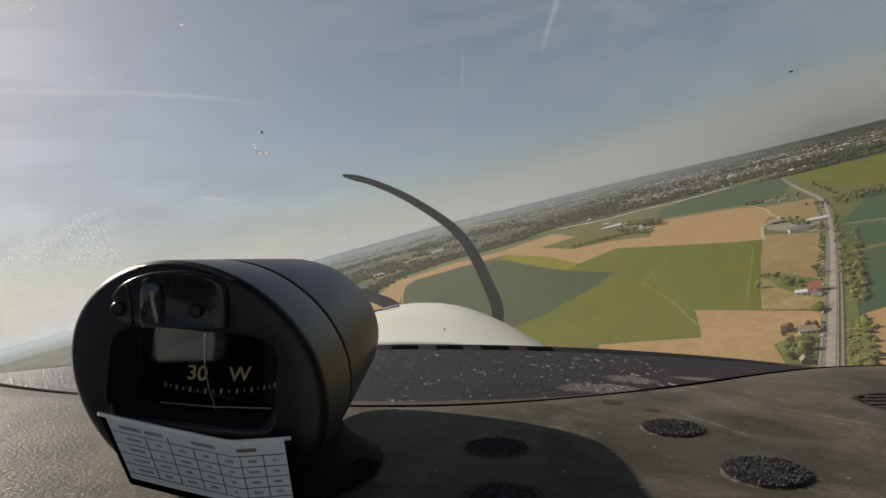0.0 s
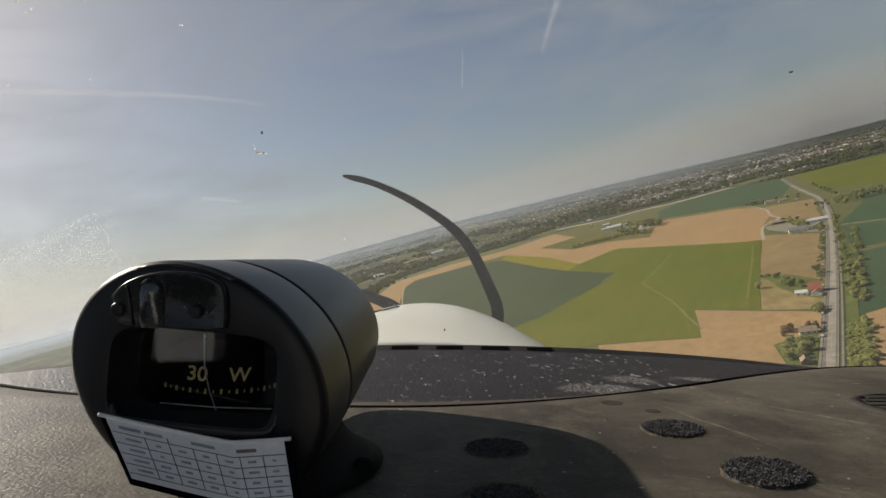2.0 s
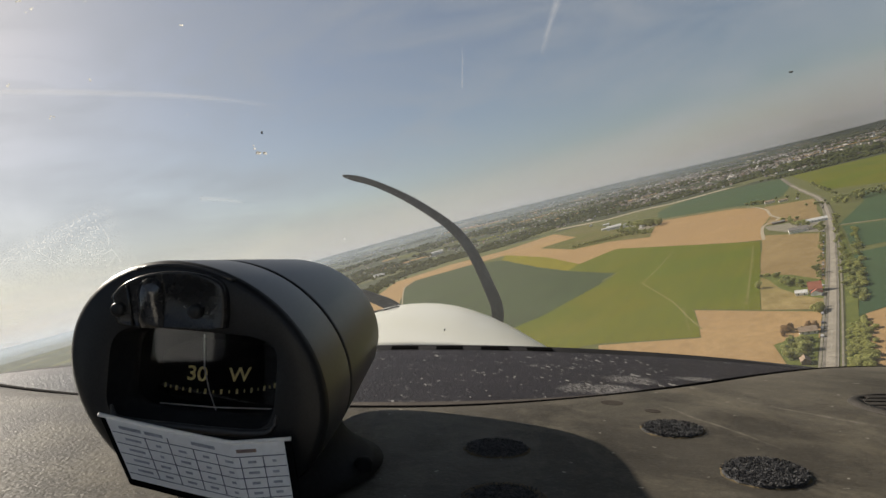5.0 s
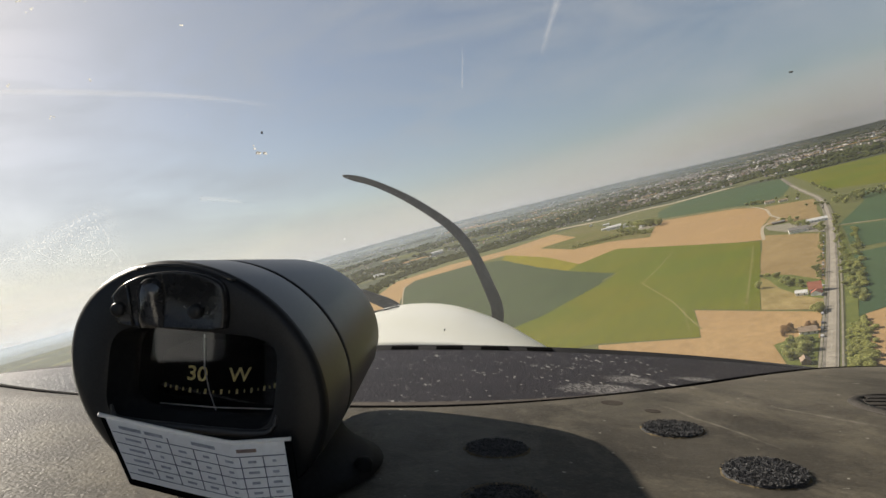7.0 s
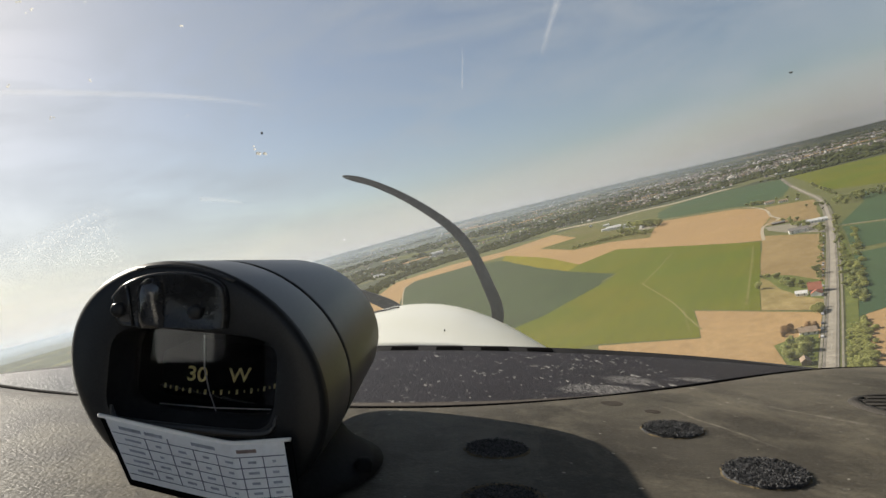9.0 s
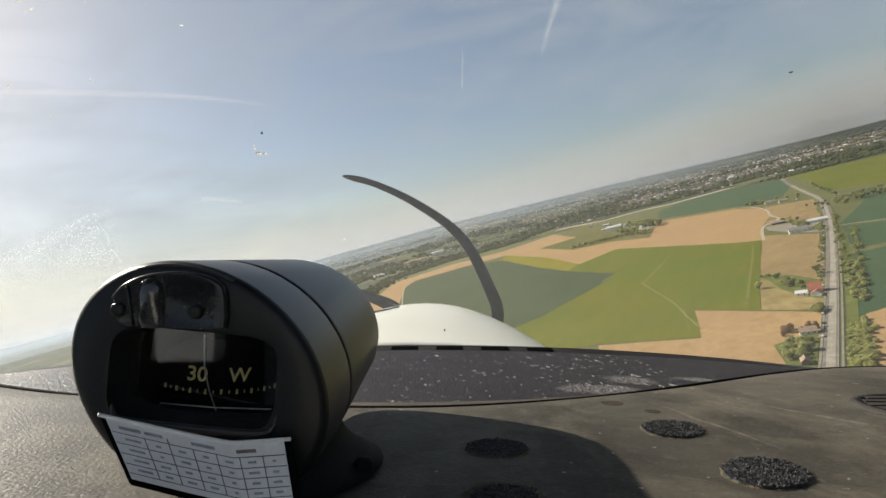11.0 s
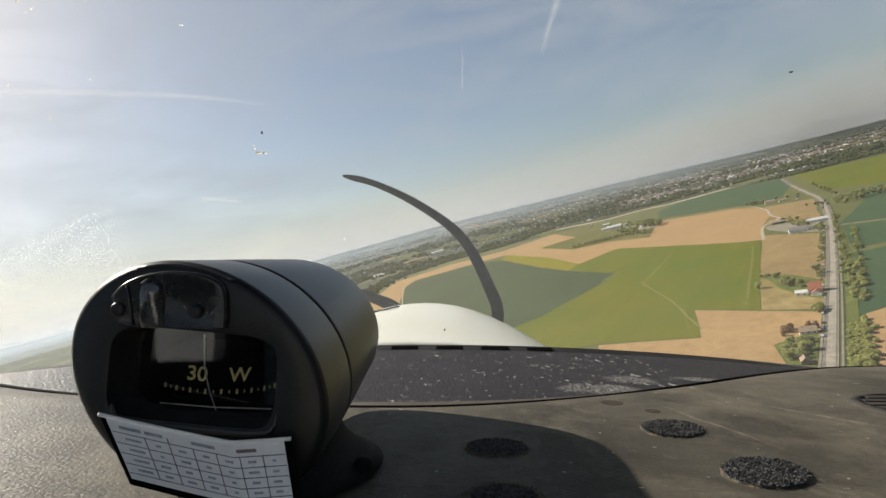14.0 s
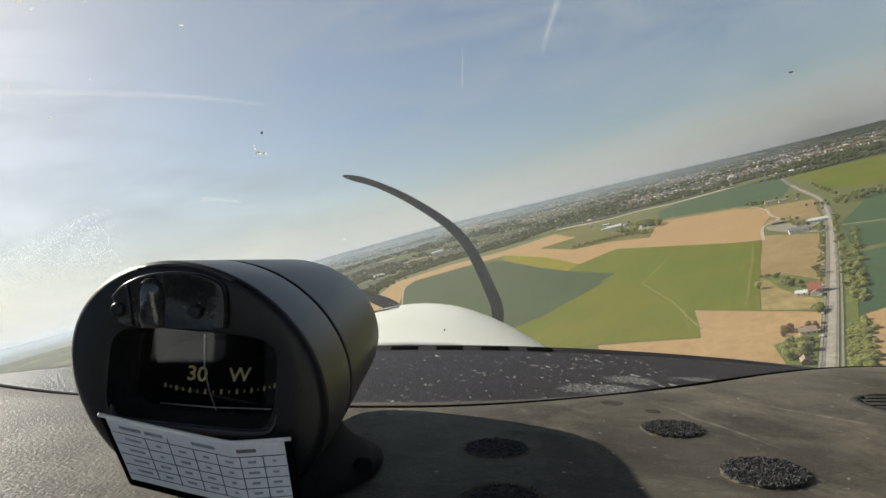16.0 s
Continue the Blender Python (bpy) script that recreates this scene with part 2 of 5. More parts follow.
def make_plexi():
    """Old acrylic: clear, faintly glossy, with dust and fine scratches that scatter sunlight and a crazed patch to port."""
    m = bpy.data.materials.new("plexiglass")
    m.use_nodes = True
    t = m.node_tree
    t.nodes.clear()
    v = coords(t, 1.0)
    dust = ramp(t, noisy(t, v, 3.0, 4.0), [(0.3, 0.040), (0.75, 0.068)])
    # port patch of crazing under a slanting edge, ending at a lap joint
    sep = t.nodes.new("ShaderNodeSeparateXYZ")
    t.links.new(v, sep.inputs["Vector"])

    def band(value, a, b):
        n = node(t, "ShaderNodeMapRange")
        n.inputs["From Min"].default_value, n.inputs["From Max"].default_value = a, b
        t.links.new(value, n.inputs["Value"])
        return n.outputs["Result"]

    def sums(op, a, b):
        n = t.nodes.new("ShaderNodeMath")
        n.operation = op
        for k, q in enumerate((a, b)):
            if isinstance(q, float):
                n.inputs[k].default_value = q
            else:
                t.links.new(q, n.inputs[k])
        return n.outputs[0]

    rise = sums("SUBTRACT", sep.outputs["Z"], sums("MULTIPLY", sep.outputs["X"], 0.41))
    edge = sums("MULTIPLY", band(rise, 0.194, 0.186), sums("MULTIPLY", band(sep.outputs["X"], -0.335, -0.365), band(sep.outputs["Z"], -0.085, -0.01)))
    cells = node(t, "ShaderNodeTexVoronoi", Scale=430.0)
    t.links.new(v, cells.inputs["Vector"])
    spots = ramp(t, cells.outputs["Distance"], [(0.22, 1.0), (0.46, 0.0)])
    fade = ramp(t, noisy(t, v, 9.0, 3.0), [(0.3, 0.5), (0.55, 1.0)])
    craze = mixed(t, 1.0, mixed(t, 1.0, edge, spots, "MULTIPLY"), fade, "MULTIPLY")
    specks = ramp(t, noisy(t, v, 120.0, 1.0), [(0.81, 0.0), (0.84, 0.25)])
    amount = mixed(t, 1.0, mixed(t, 0.37, dust, craze, "ADD"), specks, "LIGHTEN")
    tr = t.nodes.new("ShaderNodeBsdfTransparent")
    tl = node(t, "ShaderNodeBsdfTranslucent", Color=(0.60, 0.61, 0.605, 1))
    mix = t.nodes.new("ShaderNodeMixShader")
    t.links.new(amount, mix.inputs[0])
    t.links.new(tr.outputs[0], mix.inputs[1])
    t.links.new(tl.outputs[0], mix.inputs[2])
    out = t.nodes.new("ShaderNodeOutputMaterial")
    t.links.new(mix.outputs[0], out.inputs["Surface"])
    return m


def make_pane(name):
    m, t, b = material(name, 0.04, 0.0, 0.5)
    t.nodes.remove(b)
    tr = t.nodes.new("ShaderNodeBsdfTransparent")
    gl = node(t, "ShaderNodeBsdfGlossy", Roughness=0.03)
    fr = node(t, "ShaderNodeFresnel", IOR=1.65)
    mix = t.nodes.new("ShaderNodeMixShader")
    t.links.new(fr.outputs[0], mix.inputs[0])
    t.links.new(tr.outputs[0], mix.inputs[1])
    t.links.new(gl.outputs[0], mix.inputs[2])
    t.links.new(mix.outputs[0], t.nodes["Material Output"].inputs["Surface"])
    return m


def make_vapour():
    """Ice-crystal trail: a soft ragged white streak."""
    m = bpy.data.materials.new("vapour")
    m.use_nodes = True
    t = m.node_tree
    t.nodes.clear()
    uv = t.nodes.new("ShaderNodeTexCoord").outputs["UV"]
    sep = t.nodes.new("ShaderNodeSeparateXYZ")
    t.links.new(uv, sep.inputs["Vector"])
    across = ramp(t, sep.outputs["Y"], [(0.0, 0.0), (0.5, 1.0), (1.0, 0.0)])
    along = ramp(t, sep.outputs["X"], [(0.0, 0.33), (0.7, 0.25), (1.0, 0.0)])
    mp = node(t, "ShaderNodeMapping", Scale=(14.0, 3.0, 1.0))
    t.links.new(uv, mp.inputs["Vector"])
    rag = ramp(t, noisy(t, mp.outputs["Vector"], 1.0, 5.0), [(0.25, 0.35), (0.7, 1.0)])
    a = mixed(t, 1.0, mixed(t, 1.0, across, along, "MULTIPLY"), rag, "MULTIPLY")
    tr = t.nodes.new("ShaderNodeBsdfTransparent")
    tl = node(t, "ShaderNodeBsdfTranslucent", Color=(0.62, 0.62, 0.62, 1))
    mix = t.nodes.new("ShaderNodeMixShader")
    t.links.new(a, mix.inputs[0])
    t.links.new(tr.outputs[0], mix.inputs[1])
    t.links.new(tl.outputs[0], mix.inputs[2])
    out = t.nodes.new("ShaderNodeOutputMaterial")
    t.links.new(mix.outputs[0], out.inputs["Surface"])
    return m


def make_haze(name, dense, tint):
    """Tinted shell standing in for ground haze: sunlit evenly, thinning out with height."""
    m = bpy.data.materials.new(name)
    m.use_nodes = True
    t = m.node_tree
    t.nodes.clear()
    sep = t.nodes.new("ShaderNodeSeparateXYZ")
    t.links.new(t.nodes.new("ShaderNodeTexCoord").outputs["UV"], sep.inputs["Vector"])
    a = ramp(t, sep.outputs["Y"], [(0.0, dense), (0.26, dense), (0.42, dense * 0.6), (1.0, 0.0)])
    # denser to port, standing in for the brighter haze towards the sun
    sunward = ramp(t, sep.outputs["X"], [(0.0, 0.53), (1.0, 1.0)])
    a = mixed(t, 1.0, a, mixed(t, 1.0, sunward, 1.9, "MULTIPLY"), "MULTIPLY")
    # fixed normal towards the sun, so that every facet is lit alike
    way = t.nodes.new("ShaderNodeCombineXYZ")
    for i in range(3):
        way.inputs[i].default_value = SUN_WAY[i]
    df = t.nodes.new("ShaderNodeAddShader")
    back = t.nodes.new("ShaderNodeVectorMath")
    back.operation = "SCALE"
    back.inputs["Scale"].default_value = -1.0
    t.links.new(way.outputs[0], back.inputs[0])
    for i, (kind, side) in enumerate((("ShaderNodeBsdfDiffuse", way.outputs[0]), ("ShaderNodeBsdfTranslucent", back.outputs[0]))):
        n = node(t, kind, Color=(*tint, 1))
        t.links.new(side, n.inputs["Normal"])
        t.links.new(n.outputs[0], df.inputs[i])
    tr = t.nodes.new("ShaderNodeBsdfTransparent")
    mix = t.nodes.new("ShaderNodeMixShader")
    t.links.new(a, mix.inputs[0])
    t.links.new(tr.outputs[0], mix.inputs[1])
    t.links.new(df.outputs[0], mix.inputs[2])
    out = t.nodes.new("ShaderNodeOutputMaterial")
    t.links.new(mix.outputs[0], out.inputs["Surface"])
    return m


# haze light put into the shells' tints: warm near, bluer far off
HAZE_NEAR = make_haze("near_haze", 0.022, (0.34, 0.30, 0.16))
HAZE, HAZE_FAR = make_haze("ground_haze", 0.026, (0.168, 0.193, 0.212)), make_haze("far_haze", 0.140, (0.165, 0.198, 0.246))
VINYL, CHIPPED, PLEXI, PANE, VAPOUR = make_vinyl(), make_chipped(), make_plexi(), make_pane("clear_glass"), make_vapour()
COWL_WHITE = two_tone("cream_white_paint", (0.69, 0.668, 0.565), (0.755, 0.733, 0.630), 1.2, 3.0, 0.3, 0.5, 0.0, 0.0005)
BLACK_PLASTIC = two_tone("black_plastic", (0.011, 0.011, 0.012), (0.019, 0.019, 0.020), 30.0, 1500.0, 0.42, 0.36, 0.12, 0.0002)
BLACK_SATIN = two_tone("black_satin_paint", (0.022, 0.0215, 0.0225), (0.036, 0.035, 0.035), 18.0, 900.0, 0.39, 0.62, 0.10, 0.0002)
BLACK_GLOSS = plain("black_gloss", (0.016, 0.016, 0.017), 0.24, 0.0, 0.6)
LIP = two_tone("dusty_black_lip", (0.018, 0.017, 0.017), (0.032, 0.030, 0.030), 30.0, 700.0, 0.8, 0.1)
LENS = plain("smoked_lens", (0.030, 0.030, 0.032), 0.14, 0.0, 1.0)
BLACK_MATT = plain("black_matt_casting", (0.010, 0.010, 0.011), 0.75, 0.0, 0.15)
GLUE = two_tone("old_glue", (0.070, 0.056, 0.036), (0.150, 0.118, 0.070), 220.0, 900.0, 0.8, 0.1)
TAUPE = two_tone("taupe_trim", (0.060, 0.052, 0.046), (0.092, 0.080, 0.070), 40.0, 900.0, 0.8, 0.1)
TAUPE_PALE = two_tone("pale_grey_panel", (0.27, 0.285, 0.30), (0.36, 0.375, 0.39), 30.0, 600.0, 0.9, 0.1)
BARE = two_tone("bare_grey_metal", (0.15, 0.145, 0.14), (0.27, 0.26, 0.25), 160.0, 900.0, 0.7, 0.1)
BLACK_DEEP = plain("black_matt", (0.006, 0.006, 0.006), 0.95, 0.0, 0.0)
RUBBER = plain("black_rubber", (0.012, 0.011, 0.011), 0.9, 0.0, 0.08)
PAPER = two_tone("white_card", (0.84, 0.82, 0.79), (0.91, 0.89, 0.86), 40.0, 700.0, 0.6, 0.3, 0.05, 0.0002)
INK = plain("grey_ink", (0.12, 0.12, 0.14), 0.8)
PRINT = plain("faded_print", (0.40, 0.40, 0.42), 0.8)
VENT = two_tone("worn_vent_plastic", (0.034, 0.031, 0.028), (0.060, 0.054, 0.048), 60.0, 900.0, 0.7, 0.15)
RUST = plain("rust_red_print", (0.24, 0.17, 0.14), 0.8)
STAIN = plain("dark_stain", (0.050, 0.043, 0.037), 0.8, 0.0, 0.05)
LUME = plain("pale_yellow_paint", (0.85, 0.76, 0.36), 0.7)
HOOKS = two_tone("black_nylon_hooks", (0.012, 0.012, 0.013), (0.080, 0.080, 0.084), 420.0, 900.0, 0.48, 0.20, 0.6, 0.001)
BLADE = plain("dark_blade_paint", (0.062, 0.060, 0.058), 0.45, 0.0, 0.4, 0.25, 8.0)
# cabin tones picked to soak up light, or to bounce it
CABIN_DARK = two_tone("dark_cabin_trim", (0.012, 0.012, 0.013), (0.024, 0.023, 0.022), 5.0, 300.0, 0.9)
CABIN = two_tone("pale_bounce_lining", (0.55, 0.54, 0.51), (0.68, 0.66, 0.62), 5.0, 300.0, 0.8)
BUG_DARK = plain("dried_insect", (0.10, 0.095, 0.08), 0.9)
BUG_PALE = make_leaf("pale_smear", (0.595, 0.595, 0.574), (0.665, 0.665, 0.644))

COUNTRY = make_country()
WHEAT = make_field("young_wheat", (0.092, 0.094, 0.007), (0.110, 0.108, 0.010), 0.010, 0.09, 35.0, (0.070, 0.093, 0.006))
BARLEY = make_field("dark_barley", (0.031, 0.048, 0.023), (0.047, 0.067, 0.032), 0.008, 0.10, 20.0, (0.037, 0.051, 0.027))
MEADOW = make_field("meadow", (0.062, 0.070, 0.017), (0.105, 0.102, 0.030), 0.02, 0.10, 70.0, (0.115, 0.098, 0.038))
RAPE = make_field("rape_in_bloom", (0.122, 0.110, 0.009), (0.180, 0.158, 0.012), 0.03)
SOIL = make_field("dry_soil", (0.256, 0.165, 0.076), (0.297, 0.194, 0.092), 0.012, 0.06, 35.0, (0.262, 0.168, 0.084))
SOIL_GREY = make_field("harrowed_soil", (0.172, 0.120, 0.054), (0.235, 0.168, 0.080), 0.012, 0.10, 50.0)
SCRUB = make_field("dry_grass", (0.180, 0.132, 0.052), (0.272, 0.205, 0.092), 0.05, 0.12, 20.0, (0.15, 0.125, 0.045))
GARDEN = make_field("rough_grass", (0.070, 0.085, 0.020), (0.112, 0.124, 0.034), 0.08)
ROUGH = make_field("rough_pasture", (0.075, 0.080, 0.028), (0.105, 0.108, 0.042), 0.01)
GRAVEL = make_field("pale_gravel", (0.158, 0.144, 0.112), (0.215, 0.196, 0.154), 0.08)
TRACK = make_field("pale_track", (0.243, 0.208, 0.150), (0.324, 0.280, 0.205), 0.05)
PATH_FAINT = make_field("thin_crop", (0.105, 0.103, 0.024), (0.140, 0.136, 0.040), 0.08)
PATH = make_field("worn_crop", (0.136, 0.129, 0.044), (0.190, 0.177, 0.068), 0.05)
ASPHALT = make_field("worn_asphalt", (0.125, 0.112, 0.094), (0.165, 0.149, 0.126), 0.06)
ASPHALT_PALE = make_field("bleached_asphalt", (0.215, 0.193, 0.155), (0.270, 0.243, 0.200), 0.06)
DITCH = make_field("damp_grass", (0.040, 0.042, 0.020), (0.062, 0.064, 0.030), 0.1)
BARLEY_TEAL = make_field("lush_barley", (0.033, 0.060, 0.029), (0.047, 0.080, 0.038), 0.008, 0.08, 20.0, (0.042, 0.064, 0.028))
LINE = make_field("road_paint", (0.260, 0.240, 0.205), (0.300, 0.275, 0.240), 0.2)
WALL_CREAM = two_tone("cream_render", (0.62, 0.59, 0.53), (0.74, 0.71, 0.65), 0.4, 6.0, 0.9, 0.2)
WALL_WHITE = two_tone("white_limewash", (0.76, 0.74, 0.69), (0.85, 0.83, 0.78), 0.4, 6.0, 0.9, 0.2)
ROOF_RED = two_tone("red_tile", (0.136, 0.051, 0.031), (0.218, 0.088, 0.054), 0.5, 5.0, 0.85, 0.2)
ROOF_BRICK = two_tone("brick_red_tile", (0.250, 0.090, 0.058), (0.345, 0.135, 0.090), 0.5, 5.0, 0.85, 0.2)
ROOF_TAN = two_tone("weathered_tan_tile", (0.205, 0.150, 0.105), (0.290, 0.220, 0.160), 0.4, 5.0, 0.85, 0.2)
ROOF_PALE = two_tone("pale_sheet_roof", (0.446, 0.439, 0.425), (0.547, 0.540, 0.526), 0.3, 4.0, 0.6, 0.4)
ROOF_GREY = two_tone("grey_slate", (0.136, 0.129, 0.122), (0.218, 0.204, 0.190), 0.5, 5.0, 0.8, 0.2)
GLAZING = plain("dark_glazing", (0.03, 0.035, 0.04), 0.1)
TIMBER = plain("brown_timber", (0.109, 0.068, 0.041), 0.7)
BARK = two_tone("bark", (0.048, 0.037, 0.027), (0.088, 0.071, 0.054), 1.5, 12.0, 0.95, 0.1)
LEAVES = make_leaf("spring_leaves", (0.250, 0.265, 0.100), (0.41, 0.415, 0.175))
LEAVES_YOUNG = make_leaf("young_leaves", (0.285, 0.295, 0.098), (0.430, 0.430, 0.165))
LEAVES_DARK = make_leaf("dark_leaves", (0.200, 0.222, 0.092), (0.330, 0.350, 0.158))
LEAVES_COPPER = make_leaf("copper_leaves", (0.270, 0.170, 0.090), (0.380, 0.260, 0.150))
FAR_LEAVES = make_leaf("far_woodland", (0.062, 0.076, 0.034), (0.132, 0.146, 0.062))
TOWN_WALL = make_by_island("town_walls", [(0.0, (0.23, 0.215, 0.19)), (0.30, (0.33, 0.315, 0.285)), (0.58, (0.17, 0.155, 0.135)), (0.86, (0.60, 0.59, 0.56))])
TOWN_ROOF = make_by_island("town_roofs", [(0.0, (0.099, 0.064, 0.049)), (0.4, (0.128, 0.116, 0.107)), (0.7, (0.087, 0.081, 0.081)), (0.88, (0.24, 0.225, 0.21))])
CAR_PAINTS = [plain("car_silver", (0.38, 0.38, 0.39), 0.3), plain("car_grey", (0.12, 0.125, 0.13), 0.3), plain("car_dark", (0.055, 0.06, 0.075), 0.3)]


# ---- building helpers ----
def mesh_of(name, bm, mat, smooth=False):
    me = bpy.data.meshes.new(name)
    bm.to_mesh(me)
    bm.free()
    for one in (mat if isinstance(mat, (list, tuple)) else [mat]):
        me.materials.append(one)
    if smooth:
        for p in me.polygons:
            p.use_smooth = True
    return me


def part(name, bm, mat, parent=None, label="", smooth=False):
    """Links a bmesh as one mesh object under a thing or a part."""
    ob = new(name, mesh_of(name, bm, mat, smooth))
    ob.parent = parent
    if label:
        tagged(ob, label)
    return ob


def thing(name, label, category, group="", at=None, kind=""):
    ob = new(name)
    ob.empty_display_size = 0.1
    ob.matrix_world = at if at is not None else COCKPIT
    return tagged(ob, label, category, group, kind)


def box(bm, x0, y0, z0, x1, y1, z1, bevel=0.0):
    m = Matrix.Translation(((x0 + x1) / 2, (y0 + y1) / 2, (z0 + z1) / 2)) @ Matrix.Diagonal((x1 - x0, y1 - y0, z1 - z0, 1))
    r = bmesh.ops.create_cube(bm, size=1, matrix=m)
    if bevel:
        bmesh.ops.bevel(bm, geom=list({e for v in r["verts"] for e in v.link_edges}), offset=bevel, segments=2, affect="EDGES")
    return bm


def loft(bm, rings, closed=True, cap_first=False, cap_last=False):
    """Skins rings of points of one length."""
    vs = [[bm.verts.new(p) for p in r] for r in rings]
    n = len(vs[0])
    for a, b in zip(vs, vs[1:]):
        for i in range(n if closed else n - 1):
            j = (i + 1) % n
            bm.faces.new((a[i], a[j], b[j], b[i]))
    if cap_first:
        bm.faces.new(vs[0][::-1])
    if cap_last:
        bm.faces.new(vs[-1])
    return bm


def tube(bm, pts, radii, n=8):
    """A round bar along points."""
    rings = []
    for i, p in enumerate(pts):
        p = Vector(p)
        a, b = Vector(pts[max(i - 1, 0)]), Vector(pts[min(i + 1, len(pts) - 1)])
        d = (b - a).normalized()
        u = d.orthogonal().normalized() if abs(d.z) > 0.9 else d.cross(Vector((0, 0, 1))).normalized()
        w = d.cross(u)
        r = radii[i] if isinstance(radii, (list, tuple)) else radii
        rings.append([p + u * r * math.cos(2 * math.pi * k / n) + w * r * math.sin(2 * math.pi * k / n) for k in range(n)])
    return loft(bm, rings, True, True, True)


def oval(cx, cz, a, b, turn, n=64, power=2.0):
    """A superellipse in (x, z), turned clockwise by so many degrees."""
    c, s = math.cos(radians(turn)), math.sin(radians(turn))
    pts = []
    for i in range(n):
        t = 2 * math.pi * i / n
        u, w = math.cos(t), math.sin(t)
        k = (abs(u) ** power + abs(w) ** power) ** (-1 / power)
        u, w = a * u * k, b * w * k
        pts.append((cx + u * c + w * s, cz - u * s + w * c))
    return pts


def writing(name, text, size, mat, parent, m, depth=0.0002):
    cu = bpy.data.curves.new(name, "FONT")
    cu.offset = 0.00007
    cu.body, cu.size, cu.align_x, cu.align_y, cu.extrude = text, size, "CENTER", "CENTER", depth
    tmp = new(name + "_text", cu)
    bpy.context.view_layer.update()
    me = bpy.data.meshes.new_from_object(tmp.evaluated_get(bpy.context.evaluated_depsgraph_get()))
    bpy.data.objects.remove(tmp)
    me.materials.clear()
    me.materials.append(mat)
    ob = new(name, me)
    ob.parent = parent
    ob.matrix_basis = m
    return ob


# ---- land ----
FLAT, RISE = 2600.0, 2270.0  # level out to FLAT; beyond it the country climbs gently to the skyline


def land(x, y):
    """The surface over the plan point (x, y): place and scale."""
    r = math.hypot(x, y)
    if r <= FLAT:
        return Vector((x, y, 0)), 1.0
    k = (FLAT + RISE * (1 - math.exp(-(r - FLAT) / RISE))) / r
    d = r * k
    az = math.degrees(math.atan2(x, y))
    ridge = 50 + 48 * max(0.0, 1 - ((az - 4) / 34) ** 2) - 52 * min(1.0, max(0.0, (az - 2) / 30))  # a low ridge ahead, falling to starboard
    return Vector((x * k, y * k, EYE_HEIGHT * (1 - k) + ridge * (max(0, d - 2900) / 1950) ** 1.5)), k


def set_plan_uv(bm, plan):
    uv = bm.loops.layers.uv.new("plan")
    for f in bm.faces:
        for lp in f.loops:
            x, y = plan[lp.vert]
            lp[uv].uv = (x / 1000, y / 1000)


def build_ground():
    bm, plan, rings = bmesh.new(), {}, []
    steps = [0, 60, 140, 250, 400, 600, 850, 1150, 1500, 1900, 2300, 2600, 2850, 3100, 3350, 3600, 3850, 4080, 4280, 4440, 4570, 4670, 4740, 4790, 4825, 4850, 4862]
    n = 144
    for rr in steps[1:]:
        r = rr if rr <= FLAT else FLAT - RISE * math.log(1 - (rr - FLAT) / RISE)
        row = []
        for i in range(n):
            a = 2 * math.pi * i / n
            p, k = land(r * math.sin(a), r * math.cos(a))
            hill = 0
            if rr > 3000:
                hill = 14 * (noise.noise((p.x / 900, p.y / 900, 3)) - 0.1) * min(1, (rr - 3000) / 1500)
            v = bm.verts.new((p.x, p.y, p.z + min(0, hill) - 0.4))
            plan[v] = (r * math.sin(a), r * math.cos(a))
            row.append(v)
        rings.append(row)
    c = bm.verts.new((0, 0, -0.4))
    plan[c] = (0, 0)
    for i in range(n):
        bm.faces.new((c, rings[0][(i + 1) % n], rings[0][i]))
    for a, b in zip(rings, rings[1:]):
        for i in range(n):
            j = (i + 1) % n
            bm.faces.new((a[i], a[j], b[j], b[i]))
    set_plan_uv(bm, plan)
    ob = part("ground", bm, COUNTRY, smooth=True)
    tagged(ob, "open farmland with plots, meadows and woods to the skyline", "ground", kind="structure")


def field(name, label, outline, mat, lift=0.3, category="field", kind="structure", wobble=3.0):
    """A plot laid on the land, with slightly uneven edges."""
    bm, pts = bmesh.new(), []
    for (x0, y0), (x1, y1) in zip(outline, outline[1:] + outline[:1]):
        k = max(1, int(math.hypot(x1 - x0, y1 - y0) / 40))
        for i in range(k):
            x, y = x0 + (x1 - x0) * i / k, y0 + (y1 - y0) * i / k
            if i:
                x += wobble * noise.noise((x / 35, y / 35, 1))
                y += wobble * noise.noise((x / 35, y / 35, 7))
            pts.append((x, y))
    vs = [bm.verts.new((x, y, 0)) for x, y in pts]
    f = bm.faces.new(vs)
    bmesh.ops.triangulate(bm, faces=[f])
    for _ in range(3):
        long = [e for e in bm.edges if e.calc_length() > 160 and max(v.co.length for v in e.verts) > FLAT - 200]
        if not long:
            break
        bmesh.ops.subdivide_edges(bm, edges=long, cuts=1)
    bmesh.ops.recalc_face_normals(bm, faces=bm.faces)
    if sum(q.normal.z for q in bm.faces) < 0:
        bmesh.ops.reverse_faces(bm, faces=bm.faces)
    for v in bm.verts:
        p, k = land(v.co.x, v.co.y)
        v.co = p + Vector((0, 0, lift))
    ob = part(name, bm, mat)
    return tagged(ob, label, category, kind=kind)


